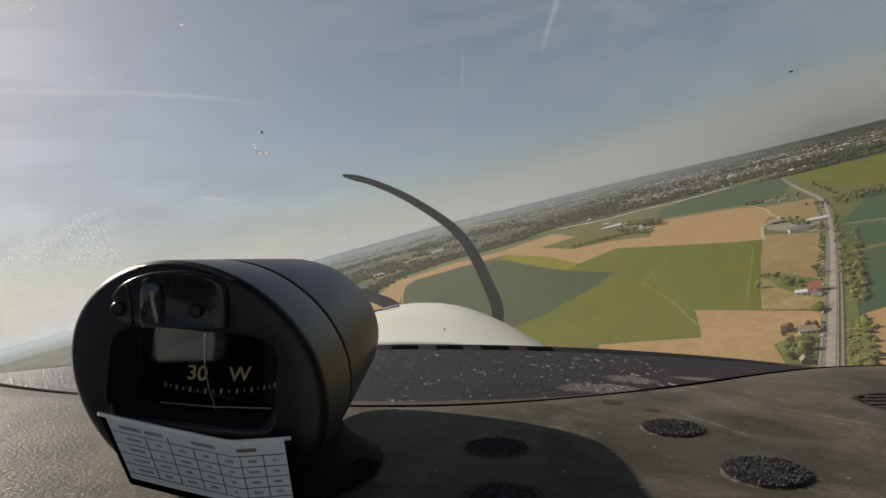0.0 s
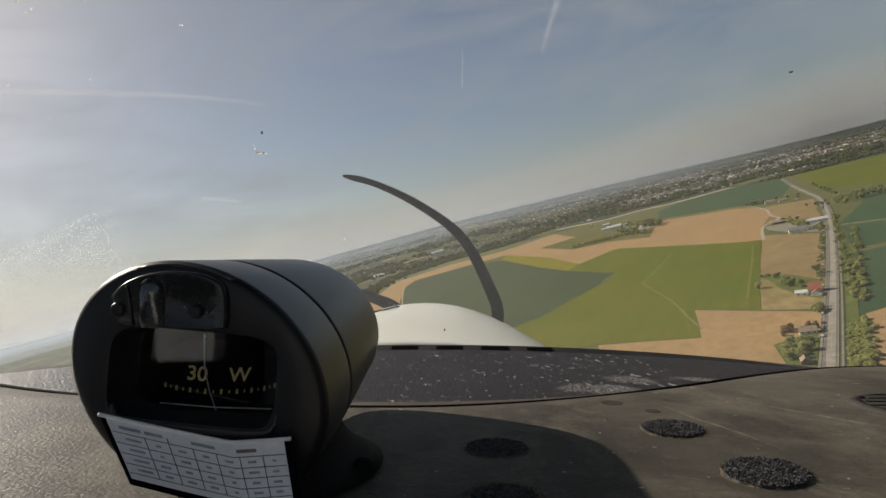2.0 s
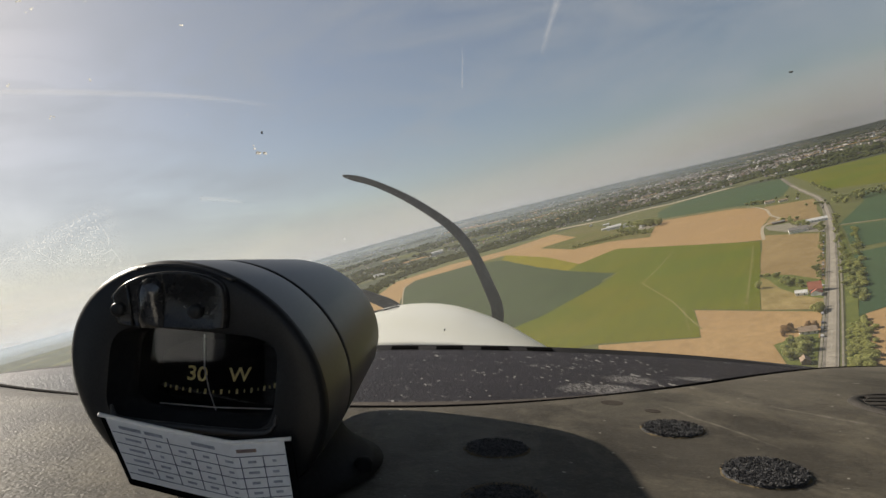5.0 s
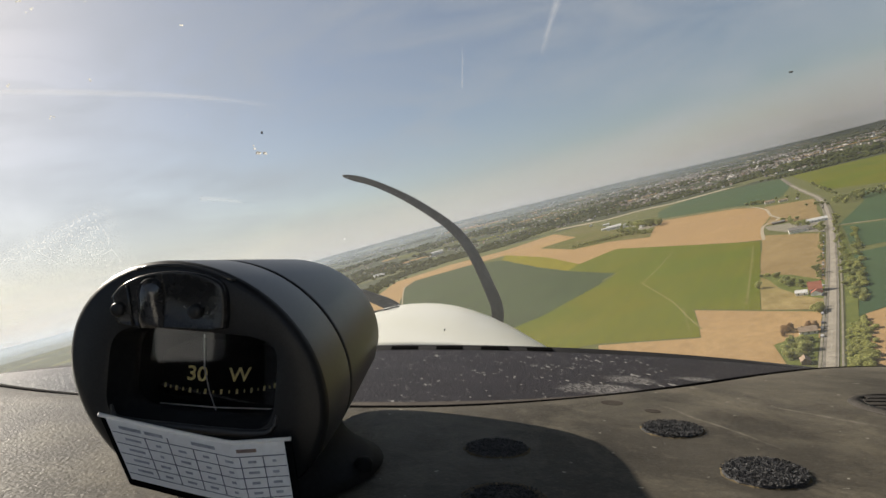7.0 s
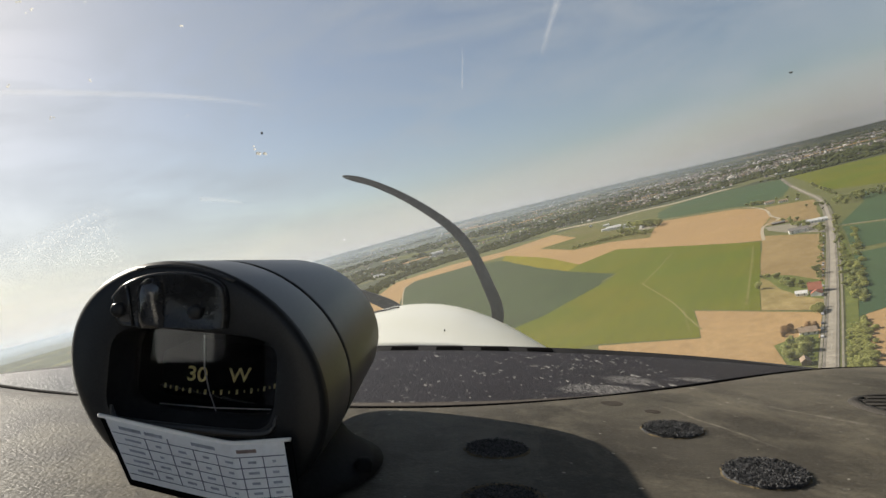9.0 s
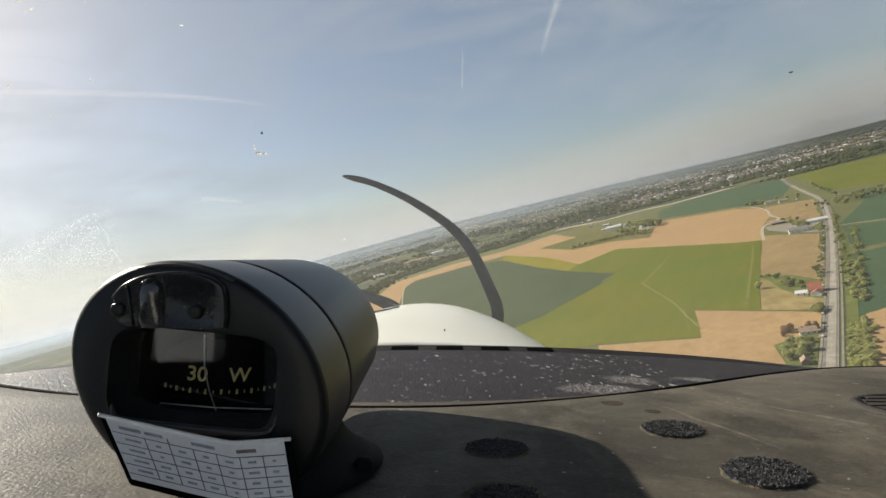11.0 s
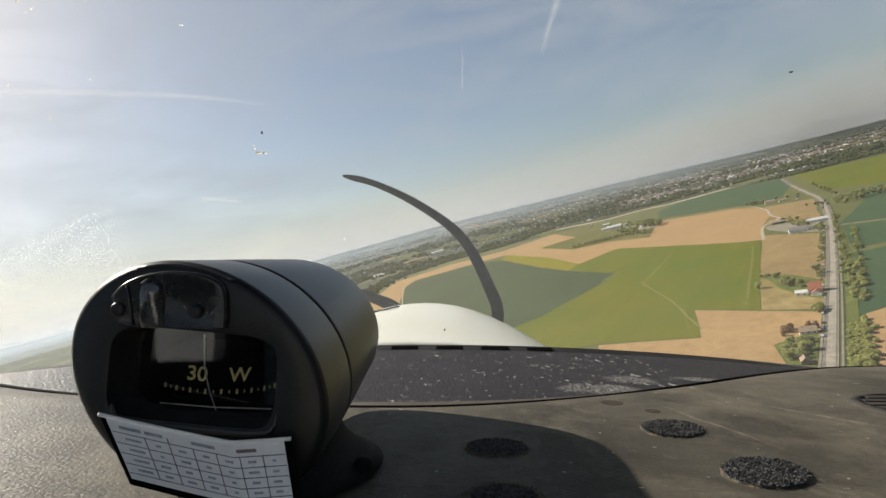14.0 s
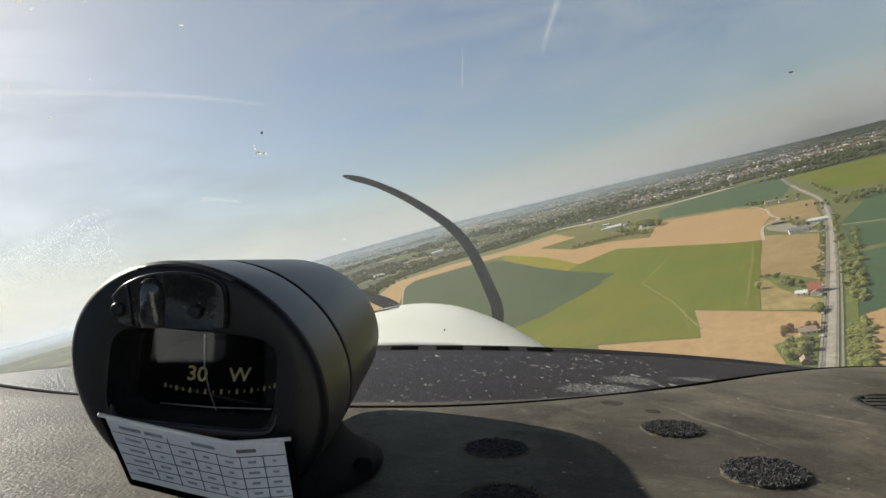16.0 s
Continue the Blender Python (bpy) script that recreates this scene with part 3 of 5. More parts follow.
def ribbon(name, label, line, width, mat, lift, category="track", kind="structure", parent=None, offset=0.0):
    """A strip along a smooth line."""
    pts = []
    P = [Vector((*p, 0)) for p in line]
    for i in range(len(P) - 1):
        a, b, c, d = P[max(i - 1, 0)], P[i], P[i + 1], P[min(i + 2, len(P) - 1)]
        k = max(2, int((c - b).length / 12))
        for j in range(k):
            t = j / k
            pts.append(0.5 * (2 * b + (c - a) * t + (2 * a - 5 * b + 4 * c - d) * t * t + (3 * b - a - 3 * c + d) * t ** 3))
    pts.append(P[-1])
    bm, last = bmesh.new(), None
    for i, p in enumerate(pts):
        d = (pts[min(i + 1, len(pts) - 1)] - pts[max(i - 1, 0)]).normalized()
        side = Vector((d.y, -d.x, 0))
        q = p + side * offset
        row = []
        for e in (-0.5, 0.5):
            w = q + side * width * e * (1 + 0.12 * noise.noise((q.x / 20, q.y / 20, e)))
            s, k = land(w.x, w.y)
            row.append(bm.verts.new(s + Vector((0, 0, lift))))
        if last:
            bm.faces.new((last[0], last[1], row[1], row[0]))
        last = row
    ob = part(name, bm, mat, parent)
    return tagged(ob, label, category if parent is None else "", kind=kind if parent is None else "")


def crown_mesh(name, rng, radius, height, base, mat, clumps, size):
    """A crown of many small leaf clumps round a few boughs, ragged at its outline."""
    lobes = []
    for _ in range(7):
        a, q = rng.uniform(0, 2 * math.pi), rng.uniform(0.15, 0.62)
        lobes.append((Vector((radius * q * math.cos(a), radius * q * math.sin(a), base + height * rng.uniform(0.25, 0.78))), radius * rng.uniform(0.36, 0.58)))
    verts, faces = [], []
    for _ in range(clumps):
        c, r = lobes[rng.randrange(len(lobes))]
        d = Vector((rng.gauss(0, 1), rng.gauss(0, 1), rng.gauss(0, 0.85))).normalized()
        p = c + d * r * rng.uniform(0.62, 1.08)
        u = Vector((rng.gauss(0, 1), rng.gauss(0, 1), rng.gauss(0, 1))).normalized()
        w = (d + 0.6 * u).normalized()
        a = w.orthogonal().normalized()
        b = w.cross(a)
        s = size * rng.uniform(0.6, 1.3)
        i = len(verts)
        for k in range(5):
            t = 2 * math.pi * k / 5 + rng.uniform(-0.4, 0.4)
            verts.append(p + s * rng.uniform(0.6, 1.1) * (a * math.cos(t) + b * math.sin(t)))
        verts.append(p + w * s * 0.4)
        faces += [(i + k, i + (k + 1) % 5, i + 5) for k in range(5)]
    me = bpy.data.meshes.new(name)
    me.from_pydata([tuple(v) for v in verts], [], faces)
    me.materials.append(mat)
    return me


def make_tree(name, label, category, seed, radius, height, mat, clumps=430):
    rng = random.Random(seed)
    t = thing(name, label, category, "trees and hedges", Matrix())
    bm = bmesh.new()
    top = height * 0.62
    tube(bm, [(0, 0, -0.5), (0.05, 0.02, height * 0.2), (0.15, -0.1, height * 0.42), (0.1, 0.1, top)], [0.05 * radius + 0.12, 0.05 * radius, 0.035 * radius, 0.04], 7)
    for _ in range(5):
        a, z = rng.uniform(0, 6.28), rng.uniform(0.2, 0.45) * height
        e = Vector((math.cos(a) * radius * 0.6, math.sin(a) * radius * 0.6, z + height * 0.24))
        tube(bm, [(0.05, 0, z), e * 0.5 + Vector((0, 0, z * 0.5)), e], [0.03 * radius, 0.02 * radius, 0.03], 5)
    part("trunk", bm, BARK, t)
    c = new("crown", crown_mesh("crown", rng, radius, height * 0.85, height * 0.1, mat, clumps, 0.135 * radius + 0.10))
    c.parent = t
    return t


TREES = []


PLANTED, THICKET = {"tree": 5, "bush": 5}, []


def plant(kind, x, y, s=1.0, squash=1.0):
    """Sets a tree or bush of a kind on the land; past the ones that can be told apart they go into one thicket."""
    rng = random.Random(int(x * 7 + y * 13))
    p, k = land(x, y)
    kind %= len(TREES)
    name = "bush" if kind in (2, 3) else "tree"
    m = Matrix.Translation(p) @ Euler((0, 0, rng.uniform(0, 6.28))).to_matrix().to_4x4() @ Matrix.Diagonal((k * s, k * s, k * s * squash, 1))
    PLANTED[name] += 1
    if PLANTED[name] > 290:
        THICKET.append((kind, m))
        return
    copy_thing(TREES[kind], m)


def join_thicket():
    """The hedges and spinneys in which no single plant stands out, one mesh for each leaf colour."""
    groups = {}
    for kind, m in THICKET:
        groups.setdefault(kind, []).append(m)
    for kind, poses in groups.items():
        me0 = next(o for o in TREES[kind].children if o.name.startswith("crown")).data
        co = np.empty(len(me0.vertices) * 3)
        me0.vertices.foreach_get("co", co)
        co = np.c_[co.reshape(-1, 3), np.ones(len(me0.vertices))]
        tri = np.array([tuple(f.vertices) for f in me0.polygons])
        verts = np.vstack([(co @ np.array(m).T)[:, :3] for m in poses])
        faces = np.vstack([tri + i * len(co) for i in range(len(poses))])
        me = bpy.data.meshes.new("thicket")
        me.from_pydata(verts.tolist(), [], faces.tolist())
        me.materials.append(me0.materials[0])
        low = kind in (2, 3)
        tagged(new("hedgerow" if low else "spinney", me), "thick run of leafy green hedge bushes" if low else "close stand of leafy green trees round the farms",
               "hedge" if low else "trees", kind="stuff")


def make_house(label, length, width, wall_h, roof_h, wall_mat, roof_mat, chimneys=1, panes=3, group="", name="house"):
    """A gabled house on its own ground, its ridge along x."""
    h = thing(name, label, "house" if name == "house" else "barn", group, Matrix())
    L, W = length / 2, width / 2
    bm = bmesh.new()
    prof = [(-W, -0.6), (W, -0.6), (W, wall_h), (0, wall_h + roof_h), (-W, wall_h)]
    loft(bm, [[(-L, y, z) for y, z in prof], [(L, y, z) for y, z in prof]], True, True, True)
    part("wall", bm, wall_mat, h)
    bm = bmesh.new()
    o, th = 0.45, 0.22
    sl = roof_h / W
    rp = [(-W - o, wall_h - o * sl + 0.05), (0, wall_h + roof_h + 0.05), (W + o, wall_h - o * sl + 0.05),
          (W + o, wall_h - o * sl + 0.05 + th), (0, wall_h + roof_h + 0.05 + th), (-W - o, wall_h - o * sl + 0.05 + th)]
    loft(bm, [[(-L - o, y, z) for y, z in rp], [(L + o, y, z) for y, z in rp]], True, True, True)
    part("roof", bm, roof_mat, h)
    for i in range(chimneys):
        bm = bmesh.new()
        x = -L * 0.6 + i * L * 1.2
        box(bm, x - 0.4, -0.3, wall_h + roof_h - 0.6, x + 0.4, 0.3, wall_h + roof_h + 1.0)
        part("chimney", bm, roof_mat, h)
    for side in (-1, 1):
        for i in range(panes):
            x = -L + (i + 0.5) * length / panes
            for z in ([1.0, 3.6] if wall_h > 4.5 else [1.0]):
                bm = bmesh.new()
                box(bm, x - 0.5, side * W - 0.05, z, x + 0.5, side * W + 0.05, z + 1.3)
                part("window", bm, GLAZING, h)
    bm = bmesh.new()
    box(bm, L - 0.05, -0.5, -0.2, L + 0.06, 0.5, 2.0)
    part("door", bm, TIMBER, h)
    return h


def set_down(first, x, y, turn, s=1.0, place_first=False):
    p, k = land(x, y)
    m = Matrix.Translation(p) @ Euler((0, 0, radians(turn))).to_matrix().to_4x4() @ Matrix.Diagonal((k * s, k * s, k * s, 1))
    if place_first:
        first.matrix_basis = m
        return first
    return copy_thing(first, m)


def build_land():
    build_ground()
    field("grassland", "rough grass margins between the fields", [(60, 150), (-300, 700), (-330, 1900), (0, 2300), (700, 2350), (1300, 2000), (1700, 1700), (800, 700), (400, 250)], ROUGH, 0.05, "grass")
    field("field_wheat", "bright green field of young wheat", [(470, 783), (456, 828), (376, 1159), (265, 1069), (226, 1014), (264, 837), (213, 776), (102, 665),
          (52, 636), (36, 499), (118, 480), (187, 423), (225, 510), (257, 452)], WHEAT, 0.34)
    field("field_barley", "dark blue-green field of barley", [(173, 1656), (226, 1014), (264, 837), (213, 776), (102, 665), (52, 636), (-21, 612), (-120, 847),
          (-146, 1597), (-120, 1766), (73, 1804)], BARLEY, 0.30)
    field("field_rape", "narrow yellow-green strip of flowering rape", [(208, 1818), (263, 1365), (265, 1069), (226, 1014), (203, 1218), (173, 1656)], RAPE, 0.38)
    field("field_soil_far", "long bare field of dry reddish soil", [(-247, 1357), (-204, 1931), (19, 2090), (228, 2054), (485, 2260), (455, 1781), (312, 1721), (340, 1393),
          (426, 1344), (477, 1211), (648, 1554), (754, 1331), (741, 1194), (649, 1026), (566, 925), (476, 787), (456, 828), (376, 1159), (265, 1069), (263, 1365),
          (208, 1818), (73, 1804), (-120, 1766), (-146, 1597), (-126, 1028)], SOIL, 0.26)
    field("field_meadow", "grassy meadow round the far farm", [(485, 2260), (583, 2339), (647, 2244), (543, 1580), (604, 1473), (477, 1211), (426, 1344), (340, 1393),
          (312, 1721), (455, 1781)], MEADOW, 0.30)
    field("field_barley_far", "dark blue-green field below the town", [(682, 1631), (800, 1900), (930, 2080), (1060, 2150), (1180, 2150), (1305, 1944), (1053, 1546), (885, 1334), (785, 1263), (788, 1387)], BARLEY_TEAL, 0.30)
    field("field_soil_upper", "small bare field of tan soil by the farm", [(747, 1199), (801, 1112), (617, 851), (595, 891), (566, 922), (649, 1022)], SOIL_GREY, 0.34)
    field("field_soil_middle", "bare tan field beside the road", [(502, 826), (517, 717), (340, 481), (337, 576)], SOIL_GREY, 0.30)
    field("field_scrub", "dry grassy plot beside the red-roofed house", [(329, 563), (304, 438), (283, 411), (257, 451)], SCRUB, 0.30)
    field("field_soil_near", "wide bare field of tan soil", [(224, 505), (255, 448), (278, 406), (238, 356), (217, 356), (210, 364), (188, 314), (86, 380), (116, 475), (186, 420)], SOIL, 0.30)
    field("field_green_far", "bright green field across the road", [(1338, 1943), (1588, 1810), (1776, 1730), (979, 968), (928, 1073), (911, 1203)], WHEAT, 0.30)
    field("field_barley_bend", "dark green field beyond the bend", [(833, 1030), (856, 992), (909, 901), (641, 644), (598, 704), (564, 746), (738, 905)], BARLEY_TEAL, 0.34)
    field("field_barley_side", "dark green field beside the road", [(554, 728), (585, 690), (628, 632), (525, 534), (481, 574), (451, 582)], BARLEY_TEAL, 0.34)
    field("field_barley_near", "dark green field behind the hedge", [(434, 563), (464, 555), (521, 529), (375, 390), (308, 381), (283, 376)], BARLEY_TEAL, 0.34)
    field("field_soil_side", "bare tan field behind the hedge", [(289, 377), (306, 379), (369, 384), (221, 243), (201, 268)], SOIL, 0.34)
    field("garden_red_house", "rough grass garden with bushes", [(338, 578), (348, 541), (345, 486), (303, 434), (301, 460), (308, 500)], GARDEN, 0.36, "garden")
    field("garden_cottage", "rough grass garden of the brown cottage", [(210, 364), (226, 368), (248, 370), (209, 320), (193, 322)], GARDEN, 0.36, "garden")
    field("farm_yard", "pale gravel farm yard", [(558, 909), (576, 885), (598, 841), (577, 789), (526, 722), (520, 785), (534, 860)], GRAVEL, 0.36, "yard")
    field("yard_far", "pale gravel yard of the far farm", [(538, 1400), (600, 1440), (606, 1500), (572, 1530), (530, 1462)], GRAVEL, 0.36, "yard")
    field("road_verge", "broad grassy verge along the road", [(198, 283), (247, 345), (323, 440), (416, 554), (506, 670), (545, 720), (432, 562), (283, 376), (222, 300), (206, 280)], GARDEN, 0.33, "verge")

    main = [(150, 236), (191, 287), (241, 349), (317, 444), (407, 558), (497, 674), (595, 803), (711, 963), (810, 1111), (910, 1286), (1076, 1573), (1267, 1888), (1438, 2184), (1700, 2700)]
    road = ribbon("road", "straight worn grey country road with pale edges", main, 8.0, ASPHALT, 0.42, "road")
    ribbon("edge_strip", "", main, 1.6, GRAVEL, 0.46, parent=road, offset=-5.4)
    ribbon("edge_strip", "", main, 1.3, GRAVEL, 0.46, parent=road, offset=6.2)
    ribbon("carriageway", "pale worn middle of the road", main[:11], 4.8, ASPHALT_PALE, 0.45, parent=road)
    ribbon("ditch", "narrow dark grassy ditch", main[:9], 1.1, DITCH, 0.47, parent=road, offset=7.6)
    for off in (-4.0, 4.0):
        ribbon("edge_line", "", main[:9], 0.25, LINE, 0.48, parent=road, offset=off)
    for (x0, y0), (x1, y1) in zip(main[1:6], main[2:7]):
        n = int(math.hypot(x1 - x0, y1 - y0) / 26)
        for i in range(n):
            u0, u1 = (i + 0.2) / n, (i + 0.55) / n
            ribbon("centre_dash", "", [(x0 + (x1 - x0) * u0, y0 + (y1 - y0) * u0), (x0 + (x1 - x0) * u1, y0 + (y1 - y0) * u1)], 0.8, LINE, 0.5, parent=road)
    ribbon("track_farm", "pale dirt track to the farm", [(476, 784), (558, 911), (620, 960), (649, 1026), (727, 1173), (763, 1345), (665, 1591)], 5.0, TRACK, 0.45)
    ribbon("track_wheat", "thin worn path across the wheat", [(386, 899), (310, 785), (256, 708), (252, 702), (250, 695), (227, 560), (210, 493), (198, 442)], 1.5, PATH, 0.45)
    ribbon("track_headland", "faint worn strip along the wheat's edge", [(440, 753), (345, 607), (260, 478)], 2.4, PATH_FAINT, 0.40)
    ribbon("track_corner", "faint worn strip along the wheat's edge", [(223, 526), (197, 465), (188, 443)], 1.2, PATH_FAINT, 0.40)
    ribbon("track_side", "pale dirt track between green fields", [(535, 712), (561, 741), (591, 697), (634, 638)], 3.2, TRACK, 0.45)
    ribbon("field_strip", "long pale strip of dry grass below the town", [(560, 2520), (618, 2470), (727, 2300), (893, 2300), (981, 2208), (1119, 2198), (1256, 2220)], 75.0, TRACK, 0.5, "field")
    ribbon("track_barley", "pale track at the barley's edge", [(-112, 1000), (-146, 1597), (-120, 1766)], 3.5, TRACK, 0.45)
    ribbon("track_barley_edge", "short worn strip at the barley's corner", [(226, 800), (268, 842)], 3.0, PATH, 0.45)


def build_haze():
    """Faint tinted shells that imitate haze between the fields and the skyline."""
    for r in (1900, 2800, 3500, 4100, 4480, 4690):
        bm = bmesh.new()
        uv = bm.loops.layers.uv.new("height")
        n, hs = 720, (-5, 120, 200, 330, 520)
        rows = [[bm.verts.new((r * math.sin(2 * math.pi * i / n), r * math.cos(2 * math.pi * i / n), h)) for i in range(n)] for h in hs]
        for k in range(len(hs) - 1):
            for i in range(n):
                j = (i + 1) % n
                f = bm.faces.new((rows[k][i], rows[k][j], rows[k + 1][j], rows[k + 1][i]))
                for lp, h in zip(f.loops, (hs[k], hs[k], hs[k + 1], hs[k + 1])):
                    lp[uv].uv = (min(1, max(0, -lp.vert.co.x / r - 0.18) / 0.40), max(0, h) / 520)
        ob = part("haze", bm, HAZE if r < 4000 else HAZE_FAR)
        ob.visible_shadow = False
        tagged(ob, "thin pale shell imitating haze over the far country", "haze", kind="stuff")
    # a warm-tinted shell over the near fields, added to lift the darks
    for r in (330,):
        bm = bmesh.new()
        uv = bm.loops.layers.uv.new("height")
        n, hs = 360, ((-5, 0.0), (100, 0.2), (125, 0.3), (142, 0.62), (170, 1.0))
        rows = [[bm.verts.new((r * math.sin(2 * math.pi * i / n), r * math.cos(2 * math.pi * i / n), h)) for i in range(n)] for h, q in hs]
        for k in range(len(hs) - 1):
            for i in range(n):
                j = (i + 1) % n
                f = bm.faces.new((rows[k][i], rows[k][j], rows[k + 1][j], rows[k + 1][i]))
                for lp, q in zip(f.loops, (hs[k][1], hs[k][1], hs[k + 1][1], hs[k + 1][1])):
                    lp[uv].uv = (0, q)
        ob = part("haze", bm, HAZE_NEAR)
        ob.visible_shadow = False
        tagged(ob, "thin warm-tinted shell imitating haze over the near fields", "haze", kind="stuff")


build_land()
build_haze()


def along(line, u):
    f = u * (len(line) - 1)
    i = min(int(f), len(line) - 2)
    (x0, y0), (x1, y1) = line[i], line[i + 1]
    return x0 + (x1 - x0) * (f - i), y0 + (y1 - y0) * (f - i)


def build_trees():
    rng = random.Random(4)
    specs = [("tree", "broad leafy green field tree", "tree", 4.6, 9.0, LEAVES), ("tree", "tall dark green leafy tree", "tree", 3.8, 11.0, LEAVES_DARK),
             ("bush", "low rounded yellow-green field bush", "bush", 3.0, 4.2, LEAVES_YOUNG), ("bush", "dark green hedge bush", "bush", 2.7, 3.8, LEAVES_DARK),
             ("tree", "small copper-leaved garden tree", "tree", 3.0, 6.0, LEAVES_COPPER)]
    seats = [(300, 520), (360, 520), (330, 500), (318, 500), (232, 384)]
    for i, (nm, lab, cat, r, h, mat) in enumerate(specs):
        TREES.append(make_tree(nm, lab, cat, i + 2, r, h, mat))
        TREES[-1].matrix_basis = Matrix.Translation((*seats[i], 0))
    # hedge on the far side of the road
    for i in range(215):
        low = i < 165
        u = 0.42 * i / 164 if low else 0.52 + 0.48 * (i - 165) / 49
        x, y = 197 + 206 * u, 281 + 252 * u
        w = 8 * rng.random() + (0.5 if low else 2)
        if low and x > 268:
            continue
        plant(2 if low else rng.choice([2, 3, 3]), x + w, y - w * 0.78, rng.uniform(0.45, 0.75) if low else rng.uniform(0.8, 1.3), rng.uniform(0.45, 0.7) if low else rng.uniform(0.6, 0.9))
    for i in range(34):
        u = rng.random()
        plant(rng.choice([2, 3, 3]), 405 + 140 * u + rng.uniform(2, 8), 528 + 180 * u - rng.uniform(2, 8), rng.uniform(0.6, 1.1))
    # thick hedge and scrub close along the road's far side
    hedge = [(214, 292), (228, 304), (254, 335), (288, 372), (327, 433), (366, 485), (435, 577), (520, 693), (634, 842)]
    for i in range(190):
        x, y = along(hedge, (i + rng.random()) / 190)
        tall = i > 95 and rng.random() < 0.3
        if 282 < x < 332:
            continue
        plant(rng.choice([0, 1]) if tall else rng.choice([2, 2, 3]) if i > 75 else 2, x + rng.gauss(0, 2.2), y + rng.gauss(0, 2.2), rng.uniform(0.45, 0.8) if tall else rng.uniform(0.55, 1.1), rng.uniform(0.6, 0.9))
    # scrub hugging the near side
    for i in range(60):
        x, y = along([(345, 490), (400, 562), (447, 622), (505, 697), (553, 764)], rng.random())
        plant(rng.choice([2, 3, 3]), x + rng.uniform(-5, -1), y + rng.uniform(0, 4), rng.uniform(0.4, 0.75))
    # wood at the bend
    for i in range(60):
        plant(rng.choice([0, 1, 1]), rng.uniform(690, 810) + 20, rng.uniform(930, 1010), rng.uniform(0.8, 1.3))
    for i in range(26):
        u = rng.random()
        plant(rng.choice([0, 1, 3]), 780 + 240 * u + 20, 1050 + 400 * u - 10, rng.uniform(0.7, 1.2))
    # garden of the red-roofed house
    for i in range(26):
        u = rng.random()
        plant(rng.choice([0, 1, 2, 3]), 336 - 18 * u + rng.uniform(-6, 6), 566 - 84 * u + rng.uniform(-6, 6), rng.uniform(0.5, 1.0))
    for x, y in [(277, 414), (281, 411), (278, 408), (284, 416), (275, 405)]:
        plant(2, x, y, 1.15)
    # cottage garden
    for x, y in [(238, 385), (232, 381), (226, 376), (247, 379), (250, 376)]:
        plant(4, x, y, rng.uniform(0.8, 1.15))
    for i in range(46):
        y = rng.uniform(330, 366)
        plant(rng.choice([2, 0, 3]), 191 + (y - 287) * 0.8 - rng.uniform(13, 32), y, rng.uniform(0.5, 0.85))
    # farm by the road
    for i in range(24):
        u = rng.random()
        plant(rng.choice([0, 1, 2]), 524 + 72 * u + rng.uniform(-9, 9), 742 + 140 * u + rng.uniform(-9, 9), rng.uniform(0.6, 1.05))
    for x, y in [(592, 905), (598, 900), (540, 745), (530, 735), (552, 765), (800, 1280), (790, 1300), (825, 1268), (840, 1250), (830, 1205), (860, 1240), (806, 1310)]:
        plant(rng.choice([0, 1]), x, y, 1.0)
    # far farm: a spinney, garden trees between the buildings, and a thick hedge down to the soil
    for (x, y), spread, k, lo, hi in (((592, 1490), 16, 40, 1.4, 2.3), ((522, 1462), 14, 30, 1.1, 1.8), ((510, 1330), 12, 18, 0.8, 1.3), ((602, 1590), 24, 26, 1.2, 1.9), ((575, 1700), 20, 14, 0.8, 1.3)):
        for _ in range(k):
            plant(rng.choice([0, 0, 1]), x + rng.gauss(0, spread * 0.6), y + rng.gauss(0, spread * 2.2), rng.uniform(lo, hi))
    for i in range(80):
        x, y = along([(505, 1360), (469, 1410), (410, 1405), (348, 1427)], rng.random())
        plant(rng.choice([1, 0, 0, 2]), x + rng.gauss(0, 3), y + rng.gauss(0, 9), rng.uniform(0.6, 1.1))
    # orchard trees behind the roadside houses
    for i in range(18):
        plant(rng.choice([0, 1]), rng.uniform(776, 800), rng.uniform(1262, 1330), rng.uniform(0.7, 1.1))


build_trees()
join_thicket()


def blobs(name, label, category, spots, mat, seed):
    """Far woodland: very many small ragged crowns in one mesh."""
    rng = random.Random(seed)
    verts, faces = [], []
    for x, y, r, h in spots:
        p, k = land(x, y)
        r, h = r * k, h * k
        i, n = len(verts), 6
        for z, q in ((-0.3, 0.75), (0.35, 1.05), (0.75, 0.7)):
            for a in range(n):
                t = 2 * math.pi * a / n + rng.uniform(-0.3, 0.3)
                e = q * rng.uniform(0.65, 1.25)
                verts.append((p.x + r * e * math.cos(t), p.y + r * e * math.sin(t), p.z + h * (z + rng.uniform(-0.12, 0.12))))
        verts.append((p.x + rng.uniform(-0.3, 0.3) * r, p.y, p.z + h * rng.uniform(0.9, 1.15)))
        for lv in range(2):
            for a in range(n):
                b = (a + 1) % n
                faces.append((i + lv * n + a, i + lv * n + b, i + lv * n + n + b, i + lv * n + n + a))
        faces += [(i + 2 * n + a, i + 2 * n + (a + 1) % n, i + 3 * n) for a in range(n)]
    me = bpy.data.meshes.new(name)
    me.from_pydata(verts, [], faces)
    me.materials.append(mat)
    return tagged(new(name, me), label, category, kind="stuff")


